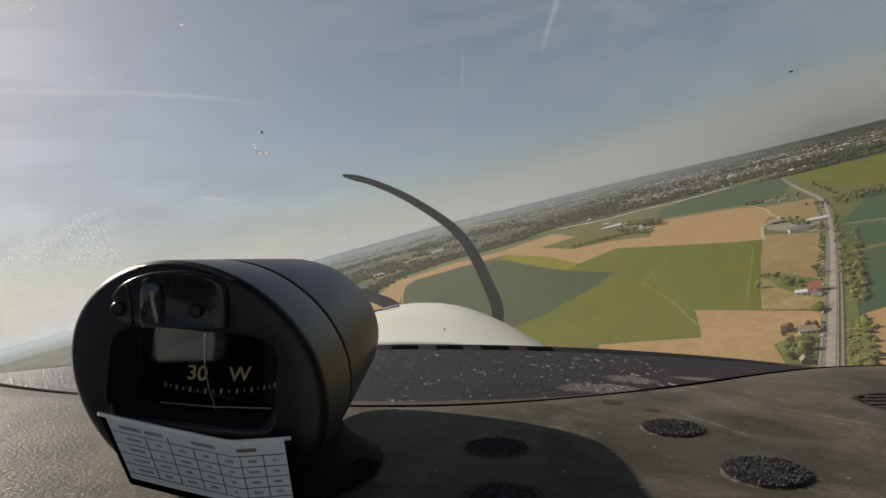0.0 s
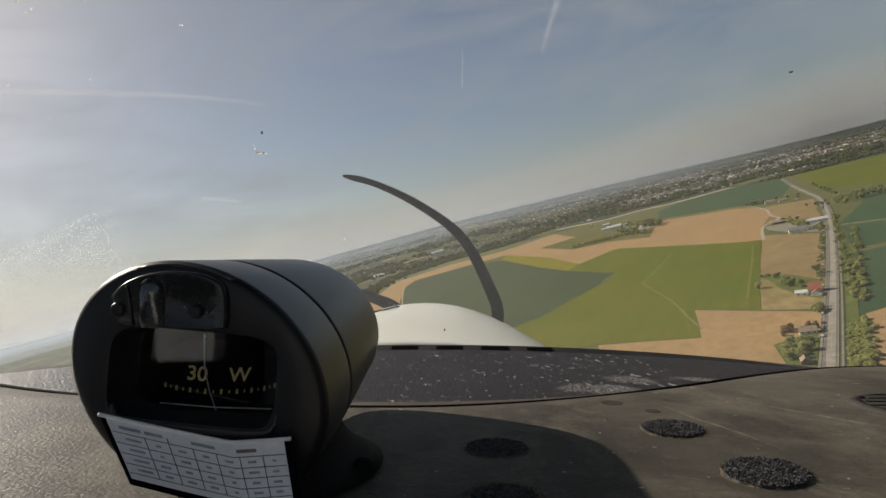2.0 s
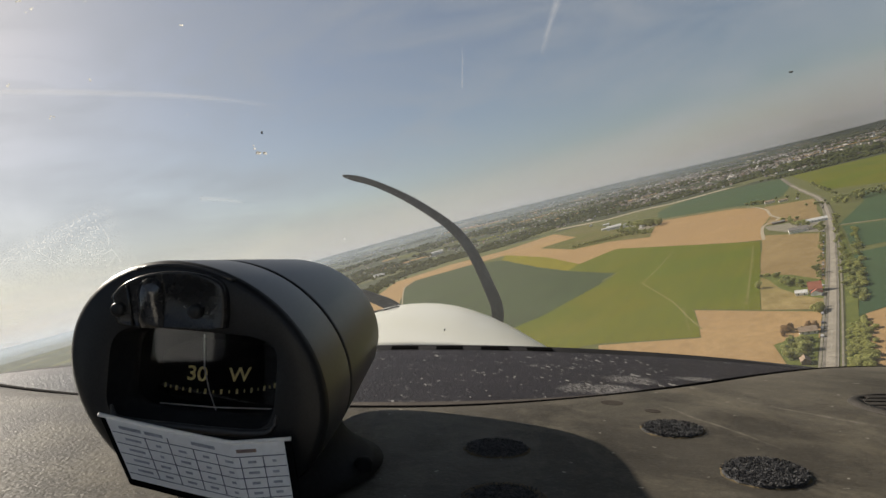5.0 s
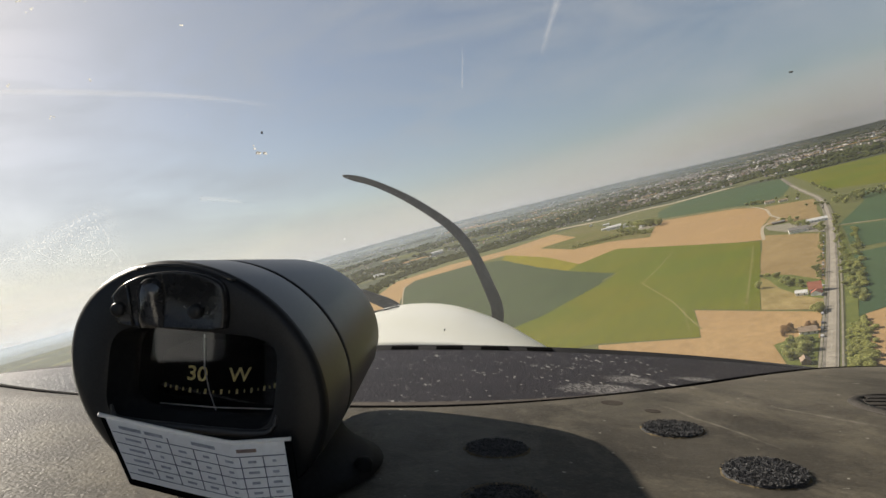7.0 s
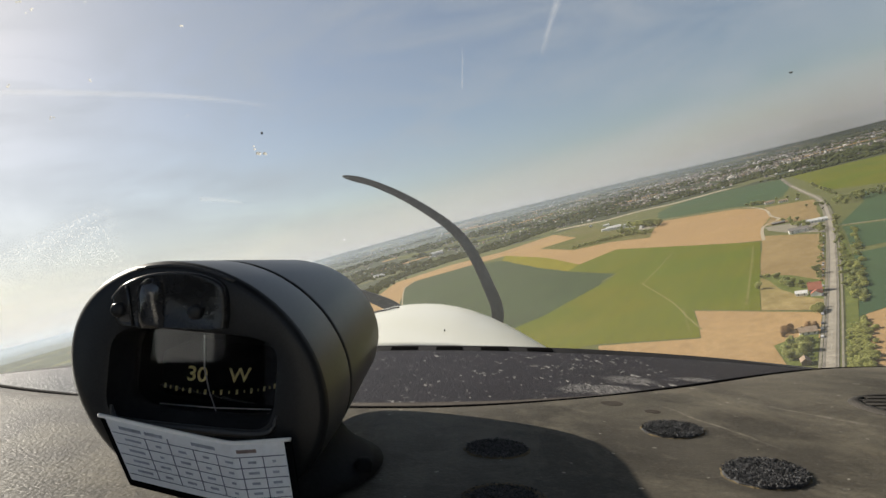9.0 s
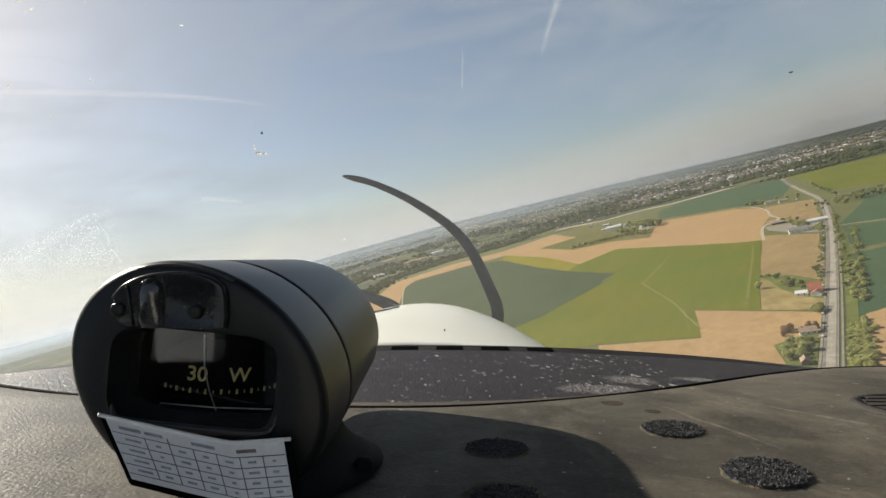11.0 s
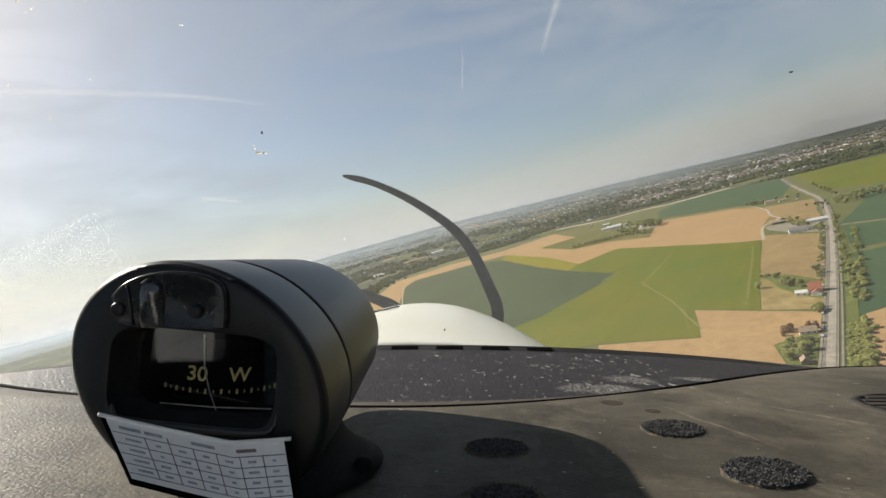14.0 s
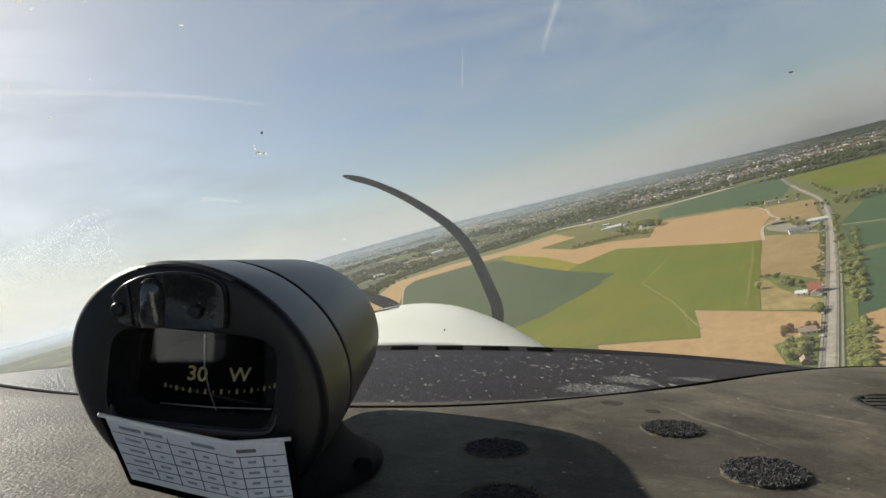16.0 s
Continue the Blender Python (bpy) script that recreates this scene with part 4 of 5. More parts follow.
def build_far():
    rng = random.Random(11)
    belt = [(-420, 1500), (-291, 1644), (-220, 2117), (25, 2330), (260, 2340), (679, 2850), (1034, 2480), (1330, 2420), (1625, 2389)]
    spots = []
    for _ in range(2600):
        x, y = along(belt, rng.random())
        spots.append((x + rng.gauss(0, 22), y + 240 * rng.random() ** 1.6, rng.uniform(4, 8), rng.uniform(6, 12)))
    for _ in range(420):
        x, y = along([(1330, 1960), (1480, 1930), (1800, 1900)], rng.random())
        spots.append((x + rng.gauss(0, 20), y + rng.uniform(0, 130), rng.uniform(4, 8), rng.uniform(6, 11)))
    blobs("woodland_belt", "long belt of dark green trees below the town", "woodland", spots, FAR_LEAVES, 1)
    spots = []
    for _ in range(15000):
        a, r = radians(rng.uniform(-36, 62)), 2500 * math.exp(rng.random() * 1.75)
        x, y = r * math.sin(a), r * math.cos(a)
        if noise.noise((x / 700, y / 700, 2)) + 0.35 * noise.noise((x / 200, y / 200, 5)) < 0.05:
            continue
        if y < 2550 and -300 < x < 1600:
            continue
        s = rng.uniform(5, 11) * (1 + r / 9000)
        spots.append((x, y, s * 1.3, s * (1.2 if r < 4500 else 0.75 if r < 7500 else 0.4)))
    blobs("woodland_far", "scattered distant woods and tree-lined streets", "woodland", spots, FAR_LEAVES, 2)
    for i in range(95):
        a, r = radians(rng.uniform(-36, 52)), 2750 * math.exp(rng.random() * 1.25)
        w, d, turn = rng.uniform(120, 520) * r / 3500, rng.uniform(35, 110) * r / 3000, rng.uniform(-0.5, 0.5)
        cx, cy = r * math.sin(a), r * math.cos(a)
        quad = [(cx + u * w * math.cos(turn) - v * d * math.sin(turn), cy + u * w * math.sin(turn) + v * d * math.cos(turn)) for u, v in ((-0.5, -0.5), (0.55, -0.4), (0.5, 0.5), (-0.45, 0.6))]
        mat, lab = ((MEADOW, "distant pale green meadow"), (SOIL, "distant bare tan field"), (WHEAT, "distant bright green field"))[i % 3]
        field("field_far", lab, quad, mat, 1.2)
    # the town
    first = make_house("small pale town house among trees", 13, 9, 5.2, 3.2, WALL_CREAM, ROOF_GREY, 1, 3, "town houses")
    set_down(first, 900, 3000, 20, 1.2, True)
    second = make_house("small town house with a red roof", 12, 9, 4.8, 3.4, WALL_CREAM, ROOF_RED, 1, 2, "town houses")
    set_down(second, 1000, 3050, 70, 1.2, True)
    n = 0
    while n < 70:
        a, r = radians(rng.gauss(17, 13)), rng.uniform(2620, 3600)
        x, y = r * math.sin(a), r * math.cos(a)
        if noise.noise((x / 300, y / 300, 8)) > 0.25 or (y < 2700 and x > 500):
            continue
        set_down(rng.choice([first, first, second]), x, y, rng.choice([0, 90]) + 35 + rng.gauss(0, 12), rng.uniform(0.6, 0.9))
        n += 1
    verts, faces, mats = [], [], []
    for n in range(4600):
        if n < 60:
            a, r = radians(rng.gauss(28, 4)), rng.uniform(2850, 3500)
        elif rng.random() < 0.55:
            a, r = radians(rng.gauss(27, 8)), rng.gauss(4600, 1000)
        else:
            a, r = radians(rng.uniform(-30, 50)), rng.uniform(2700, 7500)
        if r < 2700:
            continue
        x, y = r * math.sin(a), r * math.cos(a)
        if noise.noise((x / 600, y / 600, 8)) > (0.2 if a > 0.15 else 0.12):
            continue
        p, k = land(x, y)
        big = 0.6 + 0.00008 * r + (1.2 if n < 60 else (rng.random() < 0.06) * 1.4)
        L, W, h, rf = k * big * rng.uniform(4.5, 9), k * big * rng.uniform(3.5, 5.5), k * rng.uniform(3.5, 6.5), k * rng.uniform(1.5, 3)
        t = rng.choice([0.3, 0.3 + math.pi / 2]) + rng.gauss(0, 0.25)
        c, s = math.cos(t), math.sin(t)
        i = len(verts)
        for u, w, z in [(-L, -W, -2), (L, -W, -2), (L, W, -2), (-L, W, -2), (-L, -W, h), (L, -W, h), (L, W, h), (-L, W, h),
                        (-L, -W, h), (L, -W, h), (L, W, h), (-L, W, h), (-L, 0, h + rf), (L, 0, h + rf)]:
            verts.append((p.x + u * c - w * s, p.y + u * s + w * c, p.z + z))
        faces += [(i, i + 1, i + 5, i + 4), (i + 1, i + 2, i + 6, i + 5), (i + 2, i + 3, i + 7, i + 6), (i + 3, i, i + 4, i + 7)]
        mats += [0] * 4
        faces += [(i + 8, i + 9, i + 13, i + 12), (i + 10, i + 11, i + 12, i + 13), (i + 9, i + 10, i + 13), (i + 11, i + 8, i + 12)]
        mats += [1] * 4
    me = bpy.data.meshes.new("town")
    me.from_pydata(verts, [], faces)
    me.materials.append(TOWN_WALL)
    me.materials.append(TOWN_ROOF)
    me.polygons.foreach_set("material_index", mats)
    tagged(new("town", me), "spread of distant pale houses and roofs", "town", kind="stuff")


build_far()


def build_farms():
    red = make_house("cream country house with a red tiled roof", 10, 10, 3.6, 5.6, WALL_WHITE, ROOF_BRICK, 1, 3)
    set_down(red, 316, 463, -34, 1.0, True)
    wing = make_house("white gabled front wing of the red-roofed house", 7, 8, 2.6, 2.4, WALL_WHITE, ROOF_BRICK, 0, 1)
    set_down(wing, 309, 452, 44, 1.0, True)
    annex = make_house("low white annex beside the red-roofed house", 9, 6, 2.8, 1.8, WALL_WHITE, ROOF_PALE, 0, 2)
    set_down(annex, 303, 463, 140, 1.0, True)
    cottage = make_house("brown-roofed cottage among bushes", 12, 8, 2.8, 3.0, WALL_CREAM, ROOF_TAN, 1, 3)
    set_down(cottage, 240, 370, -28, 0.9, True)
    shed = make_house("small brown-roofed shed beside the cottage", 7, 5, 2.4, 2.0, TIMBER, ROOF_TAN, 0, 1)
    set_down(shed, 203, 322, 60, 1.0, True)
    long = make_house("long white barn with a pale roof", 34, 10, 5.0, 3.2, WALL_WHITE, ROOF_PALE, 0, 6, "farm buildings", "barn")
    set_down(long, 588, 820, -30, 0.80, True)
    set_down(long, 568, 828, -32, 0.55)
    barn = make_house("white-gabled barn with a grey roof", 24, 11, 4.6, 3.6, WALL_WHITE, ROOF_GREY, 0, 3, "farm buildings", "barn")
    set_down(barn, 524, 774, -28, 1.0, True)
    low = make_house("low grey shed in the farm yard", 22, 9, 3.2, 1.6, TIMBER, ROOF_GREY, 0, 3, "farm buildings", "barn")
    set_down(low, 581, 904, -24, 0.9, True)
    row = make_house("cream roadside house with a tan tiled roof", 24, 10, 5.5, 3.4, WALL_CREAM, ROOF_TAN, 1, 4, "roadside houses")
    set_down(row, 792, 1246, -28, 0.85, True)
    set_down(row, 800, 1208, -28, 0.85)
    set_down(row, 818, 1186, 40, 0.5)
    big = make_house("large white farm building with a pale roof", 40, 16, 7.5, 4.5, WALL_WHITE, ROOF_PALE, 0, 6, "far farm buildings", "barn")
    set_down(big, 560, 1690, -18, 1.15, True)
    for x, y, turn, k in ((584, 1655, 65, 0.8), (548, 1745, -15, 0.55), (578, 1500, 40, 0.6), (600, 1470, -40, 0.5), (556, 1580, 25, 0.5), (614, 2130, 60, 0.5), (620, 1950, -30, 0.5), (564, 1545, -18, 0.45)):
        set_down(big, x, y, turn, k)
    set_down(big, -355, 2640, 20, 1.0)
    set_down(big, -335, 2600, 10, 0.8)
    set_down(big, -40, 3290, 0, 1.6)


build_farms()


def build_cars():
    """Cars and vans drawn up along the near side of the road."""
    for i, u in enumerate((-0.52, -0.47, -0.43, -0.36, -0.31, -0.2, -0.1, 0.02, 0.10, 0.16, 0.19, 0.27, 0.34, 0.40, 0.43, 0.47, 0.55, 0.62, 0.70, 0.80)):
        x, y = 352 + 215 * u, 500 + 278 * u
        x, y = x - 0.4, y + 0.3
        turn = math.atan2(278, 215)
        m = Matrix.Translation((x, y, 0.45)) @ Euler((0, 0, turn)).to_matrix().to_4x4()
        c = thing("car", "parked car beside the country road", "car", "cars along the road", m)
        bm = bmesh.new()
        prof = [(-2.1, 0.35), (2.1, 0.35), (2.15, 0.75), (1.3, 0.9), (0.6, 1.42), (-1.2, 1.45), (-2.0, 0.95)]
        loft(bm, [[(a, -0.85, b) for a, b in prof], [(a, 0.85, b) for a, b in prof]], True, True, True)
        part("body", bm, CAR_PAINTS[i % 3], c)
        for a in (-1.3, 1.35):
            for s in (-0.8, 0.8):
                bm = bmesh.new()
                tube(bm, [(a, s - 0.1, 0.32), (a, s + 0.1, 0.32)], 0.32, 10)
                part("wheel", bm, RUBBER, c)


build_cars()


# ---- the sky's trails ----
def contrail(label, line, width, name="contrail"):
    """A long streak of ice crystals high ahead; line in (right, up) per unit ahead."""
    D, bm = 3300.0, bmesh.new()
    uv = bm.loops.layers.uv.new("along")
    P = [Vector((x * D, D, z * D)) for x, z in line]
    pts = []
    for i in range(len(P) - 1):
        a, b, c, d = P[max(i - 1, 0)], P[i], P[i + 1], P[min(i + 2, len(P) - 1)]
        for j in range(10):
            t = j / 10
            pts.append(0.5 * (2 * b + (c - a) * t + (2 * a - 5 * b + 4 * c - d) * t * t + (3 * b - a - 3 * c + d) * t ** 3))
    pts.append(P[-1])
    rows = []
    for i, p in enumerate(pts):
        d = (pts[min(i + 1, len(pts) - 1)] - pts[max(i - 1, 0)]).normalized()
        side = d.cross(Vector((0, 1, 0))).normalized()
        u = i / (len(pts) - 1)
        w = width * D * (1 - 0.45 * u)
        rows.append((bm.verts.new(p - side * w), bm.verts.new(p + side * w), u))
    for a, b in zip(rows, rows[1:]):
        f = bm.faces.new((a[0], a[1], b[1], b[0]))
        for lp, q in zip(f.loops, ((a[2], 0), (a[2], 1), (b[2], 1), (b[2], 0))):
            lp[uv].uv = q
    ob = part(name, bm, VAPOUR)
    ob.matrix_world = COCKPIT
    ob.visible_shadow = False
    return tagged(ob, label, "contrail", kind="stuff")


contrail("long soft white condensation trail in the sky", [(-1.0, 0.300), (-0.857, 0.305), (-0.60, 0.300), (-0.45, 0.292), (-0.31, 0.274)], 0.010)
contrail("short broad condensation trail", [(0.25, 0.56), (0.222, 0.482), (0.205, 0.43), (0.19, 0.37)], 0.011)
contrail("thin straight condensation trail", [(0.0372, 0.312), (0.0374, 0.35), (0.038, 0.40)], 0.0022)
contrail("faint wisp of cloud", [(-0.47, 0.098), (-0.42, 0.095), (-0.38, 0.089)], 0.006)


# ---- the aircraft ----
def smooth_line(pts, k=6):
    P, out = [Vector(p) for p in pts], []
    for i in range(len(P) - 1):
        a, b, c, d = P[max(i - 1, 0)], P[i], P[i + 1], P[min(i + 2, len(P) - 1)]
        for j in range(k):
            t = j / k
            out.append(tuple(0.5 * (2 * b + (c - a) * t + (2 * a - 5 * b + 4 * c - d) * t * t + (3 * b - a - 3 * c + d) * t ** 3)))
    return out + [tuple(P[-1])]


def dash_z(d):
    return -0.062 - 0.075 * d


def dash_top(x, d):
    return dash_z(d) + 0.0012 * noise.noise((x * 9, d * 9, 0))


def dash_edge(x):
    q = (x + 0.03) ** 2
    if x < -0.03:
        return min(0.405, 0.267 + 0.95 * q)
    return 0.267 + 1.988 * q - 7.19 * q * q if q < 0.138 else 0.4044


def build_glareshield():
    g = thing("glareshield", "worn brown-grey vinyl glareshield with scuffs and stains", "dashboard")
    xs = [i * 0.02 for i in range(-36, 37)]
    bm = bmesh.new()
    rows = []
    for x in xs:
        e = dash_edge(x)
        ring = []
        for q in range(13):
            d = 0.10 + (e - 0.10) * q / 12
            ring.append((x, d, dash_top(x, d)))
        ring += [(x, e + 0.004, dash_z(e) - 0.002), (x, e + 0.005, dash_z(e) - 0.010), (x, e - 0.01, dash_z(e) - 0.014), (x, 0.10, dash_z(0.10) - 0.02)]
        rows.append(ring)
    loft(bm, rows, True, True, True)
    bmesh.ops.recalc_face_normals(bm, faces=bm.faces)
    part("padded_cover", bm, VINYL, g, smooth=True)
    bm = bmesh.new()
    tube(bm, [(x, dash_edge(x) + 0.0035, dash_z(dash_edge(x)) - 0.0012) for x in xs], 0.0014, 8)
    part("edge_welt", bm, RUBBER, g, "black rubber edge welt", True)
    # flat discs for two dark stains on the vinyl
    for x, d, r in ((0.0905, 0.277, 0.0058), (0.1048, 0.2585, 0.0038)):
        bm = bmesh.new()
        loft(bm, [[(x + r * math.cos(t), d + r * math.sin(t), dash_top(x, d) + dash_z(d + r * math.sin(t)) - dash_z(d) + z) for t in [2 * math.pi * i / 24 for i in range(24)]] for z in (-0.002, 0.0001)], True, False, True)
        part("plug", bm, STAIN, g, "dark round stain on the vinyl")


def build_vent():
    v = thing("defrost_vent", "round worn brown-grey plastic air vent let into the glareshield", "air vent")
    cx, cd, R = 0.2500, 0.2600, 0.036
    zc = dash_z(cd)
    bm = bmesh.new()
    n = 40
    prof = [(R * 1.04, -0.004), (R * 1.02, 0.0006), (R * 0.97, 0.0018), (R * 0.86, 0.0020), (R * 0.84, -0.002)]
    loft(bm, [[(cx + r * math.cos(2 * math.pi * i / n), cd + r * math.sin(2 * math.pi * i / n), dash_z(cd + r * math.sin(2 * math.pi * i / n)) + z) for i in range(n)] for r, z in prof], True)
    part("vent_ring", bm, VENT, v, smooth=True)
    bm = bmesh.new()
    loft(bm, [[(cx + R * 0.86 * math.cos(2 * math.pi * i / n), cd + R * 0.86 * math.sin(2 * math.pi * i / n), zc - 0.0040) for i in range(n)], [(cx + R * 0.86 * math.cos(2 * math.pi * i / n), cd + R * 0.86 * math.sin(2 * math.pi * i / n), zc - 0.0026) for i in range(n)]], True, True, True)
    part("backing", bm, BLACK_DEEP, v)
    for i in range(-3, 4):
        y = cd + i * R * 0.235
        w = math.sqrt(max(0, (R * 0.86) ** 2 - (y - cd) ** 2))
        bm = bmesh.new()
        box(bm, cx - w, y - 0.0026, dash_z(y) + 0.0004, cx + w, y + 0.0026, dash_z(y) + 0.0020, 0.0005)
        part("slat", bm, VENT, v)


def build_patches():
    rng = random.Random(21)
    for x, d, r, lab in ((0.1008, 0.227, 0.0134, "round black hook-and-loop patch on the vinyl"), (0.108, 0.1735, 0.0144, "round black hook-and-loop patch on the vinyl"),
                         (0.0207, 0.1985, 0.0122, "round black hook-and-loop patch in the compass's shade"), (0.0175, 0.150, 0.0125, "round black hook-and-loop patch in the compass's shade")):
        lean = 0.5 * x / d  # cut a little askew
        p = thing("hook_patch", lab, "fastener patch", "hook-and-loop patches")
        bm = bmesh.new()
        n = 36
        edge = [1 + 0.03 * rng.uniform(-1, 1) for _ in range(n)]
        loft(bm, [[(x + r * k * edge[i] * (math.cos(2 * math.pi * i / n) + lean * math.sin(2 * math.pi * i / n)), d + r * k * edge[i] * math.sin(2 * math.pi * i / n), dash_z(d + r * k * math.sin(2 * math.pi * i / n)) + z) for i in range(n)]
                  for k, z in ((1.01, -0.001), (1.0, 0.0002), (0.96, 0.0006))], True, False, True)
        part("backing", bm, HOOKS, p)
        bm = bmesh.new()
        rag = [rng.uniform(1.0, 1.08) for _ in range(n)]
        loft(bm, [[(x + r * k * (math.cos(2 * math.pi * i / n) + lean * math.sin(2 * math.pi * i / n)), d + r * k * math.sin(2 * math.pi * i / n), dash_top(x + r * k * math.cos(2 * math.pi * i / n), d + r * k * math.sin(2 * math.pi * i / n)) + z)
                   for i, k in ((i, kk * rag[i]) for i in range(n))] for kk, z in ((1.0, 0.00002), (0.95, 0.0003), (0.8, 0.0003))], True)
        part("glue_ring", bm, GLUE, p, "ring of old pale glue")
        verts, faces = [], []
        for _ in range(2200):
            a, q = rng.uniform(0, 6.283), math.sqrt(rng.random()) * r * 0.97
            px, py = x + q * (math.cos(a) + lean * math.sin(a)), d + q * math.sin(a)
            pz = dash_z(py) + 0.0006
            b, h, w = rng.uniform(0, 6.283), rng.uniform(0.0002, 0.0007), rng.uniform(0.00014, 0.00028)
            lx, ly = rng.gauss(0, 0.0005), rng.gauss(0, 0.0005)
            i = len(verts)
            for k in range(3):
                verts.append((px + w * math.cos(b + k * 2.094), py + w * math.sin(b + k * 2.094), pz))
            for k in range(3):
                verts.append((px + lx + w * 0.8 * math.cos(b + k * 2.094), py + ly + w * 0.8 * math.sin(b + k * 2.094), pz + h))
            faces += [(i, i + 1, i + 4, i + 3), (i + 1, i + 2, i + 5, i + 4), (i + 2, i, i + 3, i + 5), (i + 3, i + 4, i + 5)]
        me = bpy.data.meshes.new("hook_cloth")
        me.from_pydata(verts, [], faces)
        me.materials.append(HOOKS)
        tagged(new("hook_cloth", me), kind="stuff").parent = p


def deck_z(x, d):
    return -0.0905 - (0.1350 - 0.0905) * (d - 0.272) / (0.70 - 0.272) - 0.10 * (x + 0.02) ** 2


def build_deck():
    k = thing("coaming_deck", "black painted metal deck with flaking paint under the windscreen", "deck")
    bm, rows = bmesh.new(), []
    for i in range(61):
        x = -0.84 + i * 0.028
        e = min(dash_edge(x), 0.6) - 0.02
        ring = [(x, e + (0.70 - e) * q / 14, deck_z(x, e + (0.70 - e) * q / 14)) for q in range(15)]
        ring += [(x, 0.712, deck_z(x, 0.70) - 0.003), (x, 0.716, deck_z(x, 0.70) - 0.03), (x, e, deck_z(x, e) - 0.03)]
        rows.append(ring)
    loft(bm, rows, True, True, True)
    bmesh.ops.recalc_face_normals(bm, faces=bm.faces)
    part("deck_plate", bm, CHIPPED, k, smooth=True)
    bm = bmesh.new()
    rows = []
    for i in range(29):
        x = -0.14 + 0.01 * i
        e, w = dash_edge(x), 0.012 * min(1.0, max(0.06, 1 - (x - 0.0) / 0.13))
        z = dash_z(e) - 0.0010
        rows.append([(x, e + 0.0055, z - 0.012), (x, e + 0.0055, z), (x, e + 0.0065, z + 0.0003), (x, e + 0.0055 + w, z - 0.10 * w), (x, e + 0.0060 + w, z - 0.012)])
    loft(bm, rows, True, True, True)
    bmesh.ops.recalc_face_normals(bm, faces=bm.faces)
    part("edge_trim", bm, TAUPE, k, "taupe edge trim")
    # flakes of paint gone from the plate, bare grey metal showing
    rng = random.Random(17)
    made = 0
    while made < 160:
        cx, cd = -0.09 + 0.33 * rng.random() ** 0.75, rng.uniform(0.30, 0.66)
        for _ in range(rng.choice([1, 1, 2, 3, 4])):
            x, d = cx + rng.gauss(0, 0.009), cd + rng.gauss(0, 0.016)
            if d < dash_edge(x) + 0.022 or d > 0.67 or made >= 160:
                continue
            s = min(0.0030, 0.00055 * math.exp(abs(rng.gauss(0, 0.7)))) * (0.7 + 0.6 * d)
            n, lean = 11, rng.uniform(-0.12, 0.12)
            rim = []
            for i in range(n):
                t = 2 * math.pi * i / n
                q = s * rng.uniform(0.25, 1.3)
                ex, ed = q * math.cos(t), 3.6 * q * math.sin(t)
                rim.append((x + ex + lean * ed, d + ed))
            bm = bmesh.new()
            loft(bm, [[(px, pd, deck_z(px, pd) + 0.00025) for px, pd in rim], [(px, pd, deck_z(px, pd) - 0.0003) for px, pd in rim]], True)
            mid = bm.verts.new((x, d, deck_z(x, d) + 0.0003))
            bm.verts.ensure_lookup_table()
            for i in range(n):
                bm.faces.new((bm.verts[i], bm.verts[(i + 1) % n], mid))
            part("bare_spot", bm, BARE, k)
            made += 1
    # lip with demister slots
    bm = bmesh.new()
    rows = []
    for i in range(61):
        x = -0.84 + i * 0.028
        z, h = deck_z(x, 0.70), 0.0046 * max(0.0, 1 - (x / 0.62) ** 2) + 0.0004
        rows.append([(x, 0.672, z + 0.0010), (x, 0.6985, z + h - 0.0003), (x, 0.6995, z + h), (x, 0.7015, z + h), (x, 0.7020, z - 0.001)])
    loft(bm, rows, True, True, True)
    bmesh.ops.recalc_face_normals(bm, faces=bm.faces)
    lip = part("lip", bm, LIP, k, "thin dusty black lip")
    for x0, x1 in ((-0.0685, -0.0335), (-0.009, 0.026), (0.0505, 0.087), (0.112, 0.146)):
        z = deck_z((x0 + x1) / 2, 0.70)
        bm = bmesh.new()
        loft(bm, [[(x, 0.6830, z + 0.0020), (x, 0.6825, z + 0.0030), (x, 0.6960, z + 0.0047), (x, 0.6965, z + 0.0034)] for x in (x0, x1)], True, True, True)
        part("demister_slot", bm, BLACK_DEEP, lip)


def build_cowling():
    c = thing("engine_cowling", "smooth cream-white engine cowling ahead of the windscreen", "cowling")
    bm, rings = bmesh.new(), []
    n = 56
    for i in range(22):
        u = i / 21
        d = 0.722 + 0.98 * u
        top = -0.1345 - 0.02 * (d - 0.72) - 0.030 * u ** 6
        half = 0.46 - 0.10 * u - 0.10 * u ** 5
        xc = -0.05
        ring = []
        for j in range(n):
            t = 2 * math.pi * j / n
            cs, sn = math.cos(t), math.sin(t)
            ring.append((xc + half * math.copysign(abs(cs) ** 0.9, cs), d, top - 0.36 + 0.36 * math.copysign(abs(sn) ** 0.86, sn)))
        rings.append(ring)
    loft(bm, rings, True, True, True)
    bmesh.ops.recalc_face_normals(bm, faces=bm.faces)
    part("upper_cowl", bm, COWL_WHITE, c, smooth=True)
    bm = bmesh.new()
    tube(bm, [(-0.1708, 1.26, -0.1542), (-0.1567, 1.28, -0.1522), (-0.1399, 1.28, -0.1495), (-0.1303, 1.31, -0.1493), (-0.1221, 1.33, -0.1491), (-0.112, 1.33, -0.148)], 0.0022, 6)
    part("hinge_wire", bm, BLACK_PLASTIC, c, "thin dark hinge wire")
    bm = bmesh.new()
    tube(bm, [(0.002, 0.88, -0.1400), (0.003, 0.88, -0.1358)], 0.0010, 6)
    part("cowl_stud", bm, BLACK_PLASTIC, c, "small dark stud")
    return c


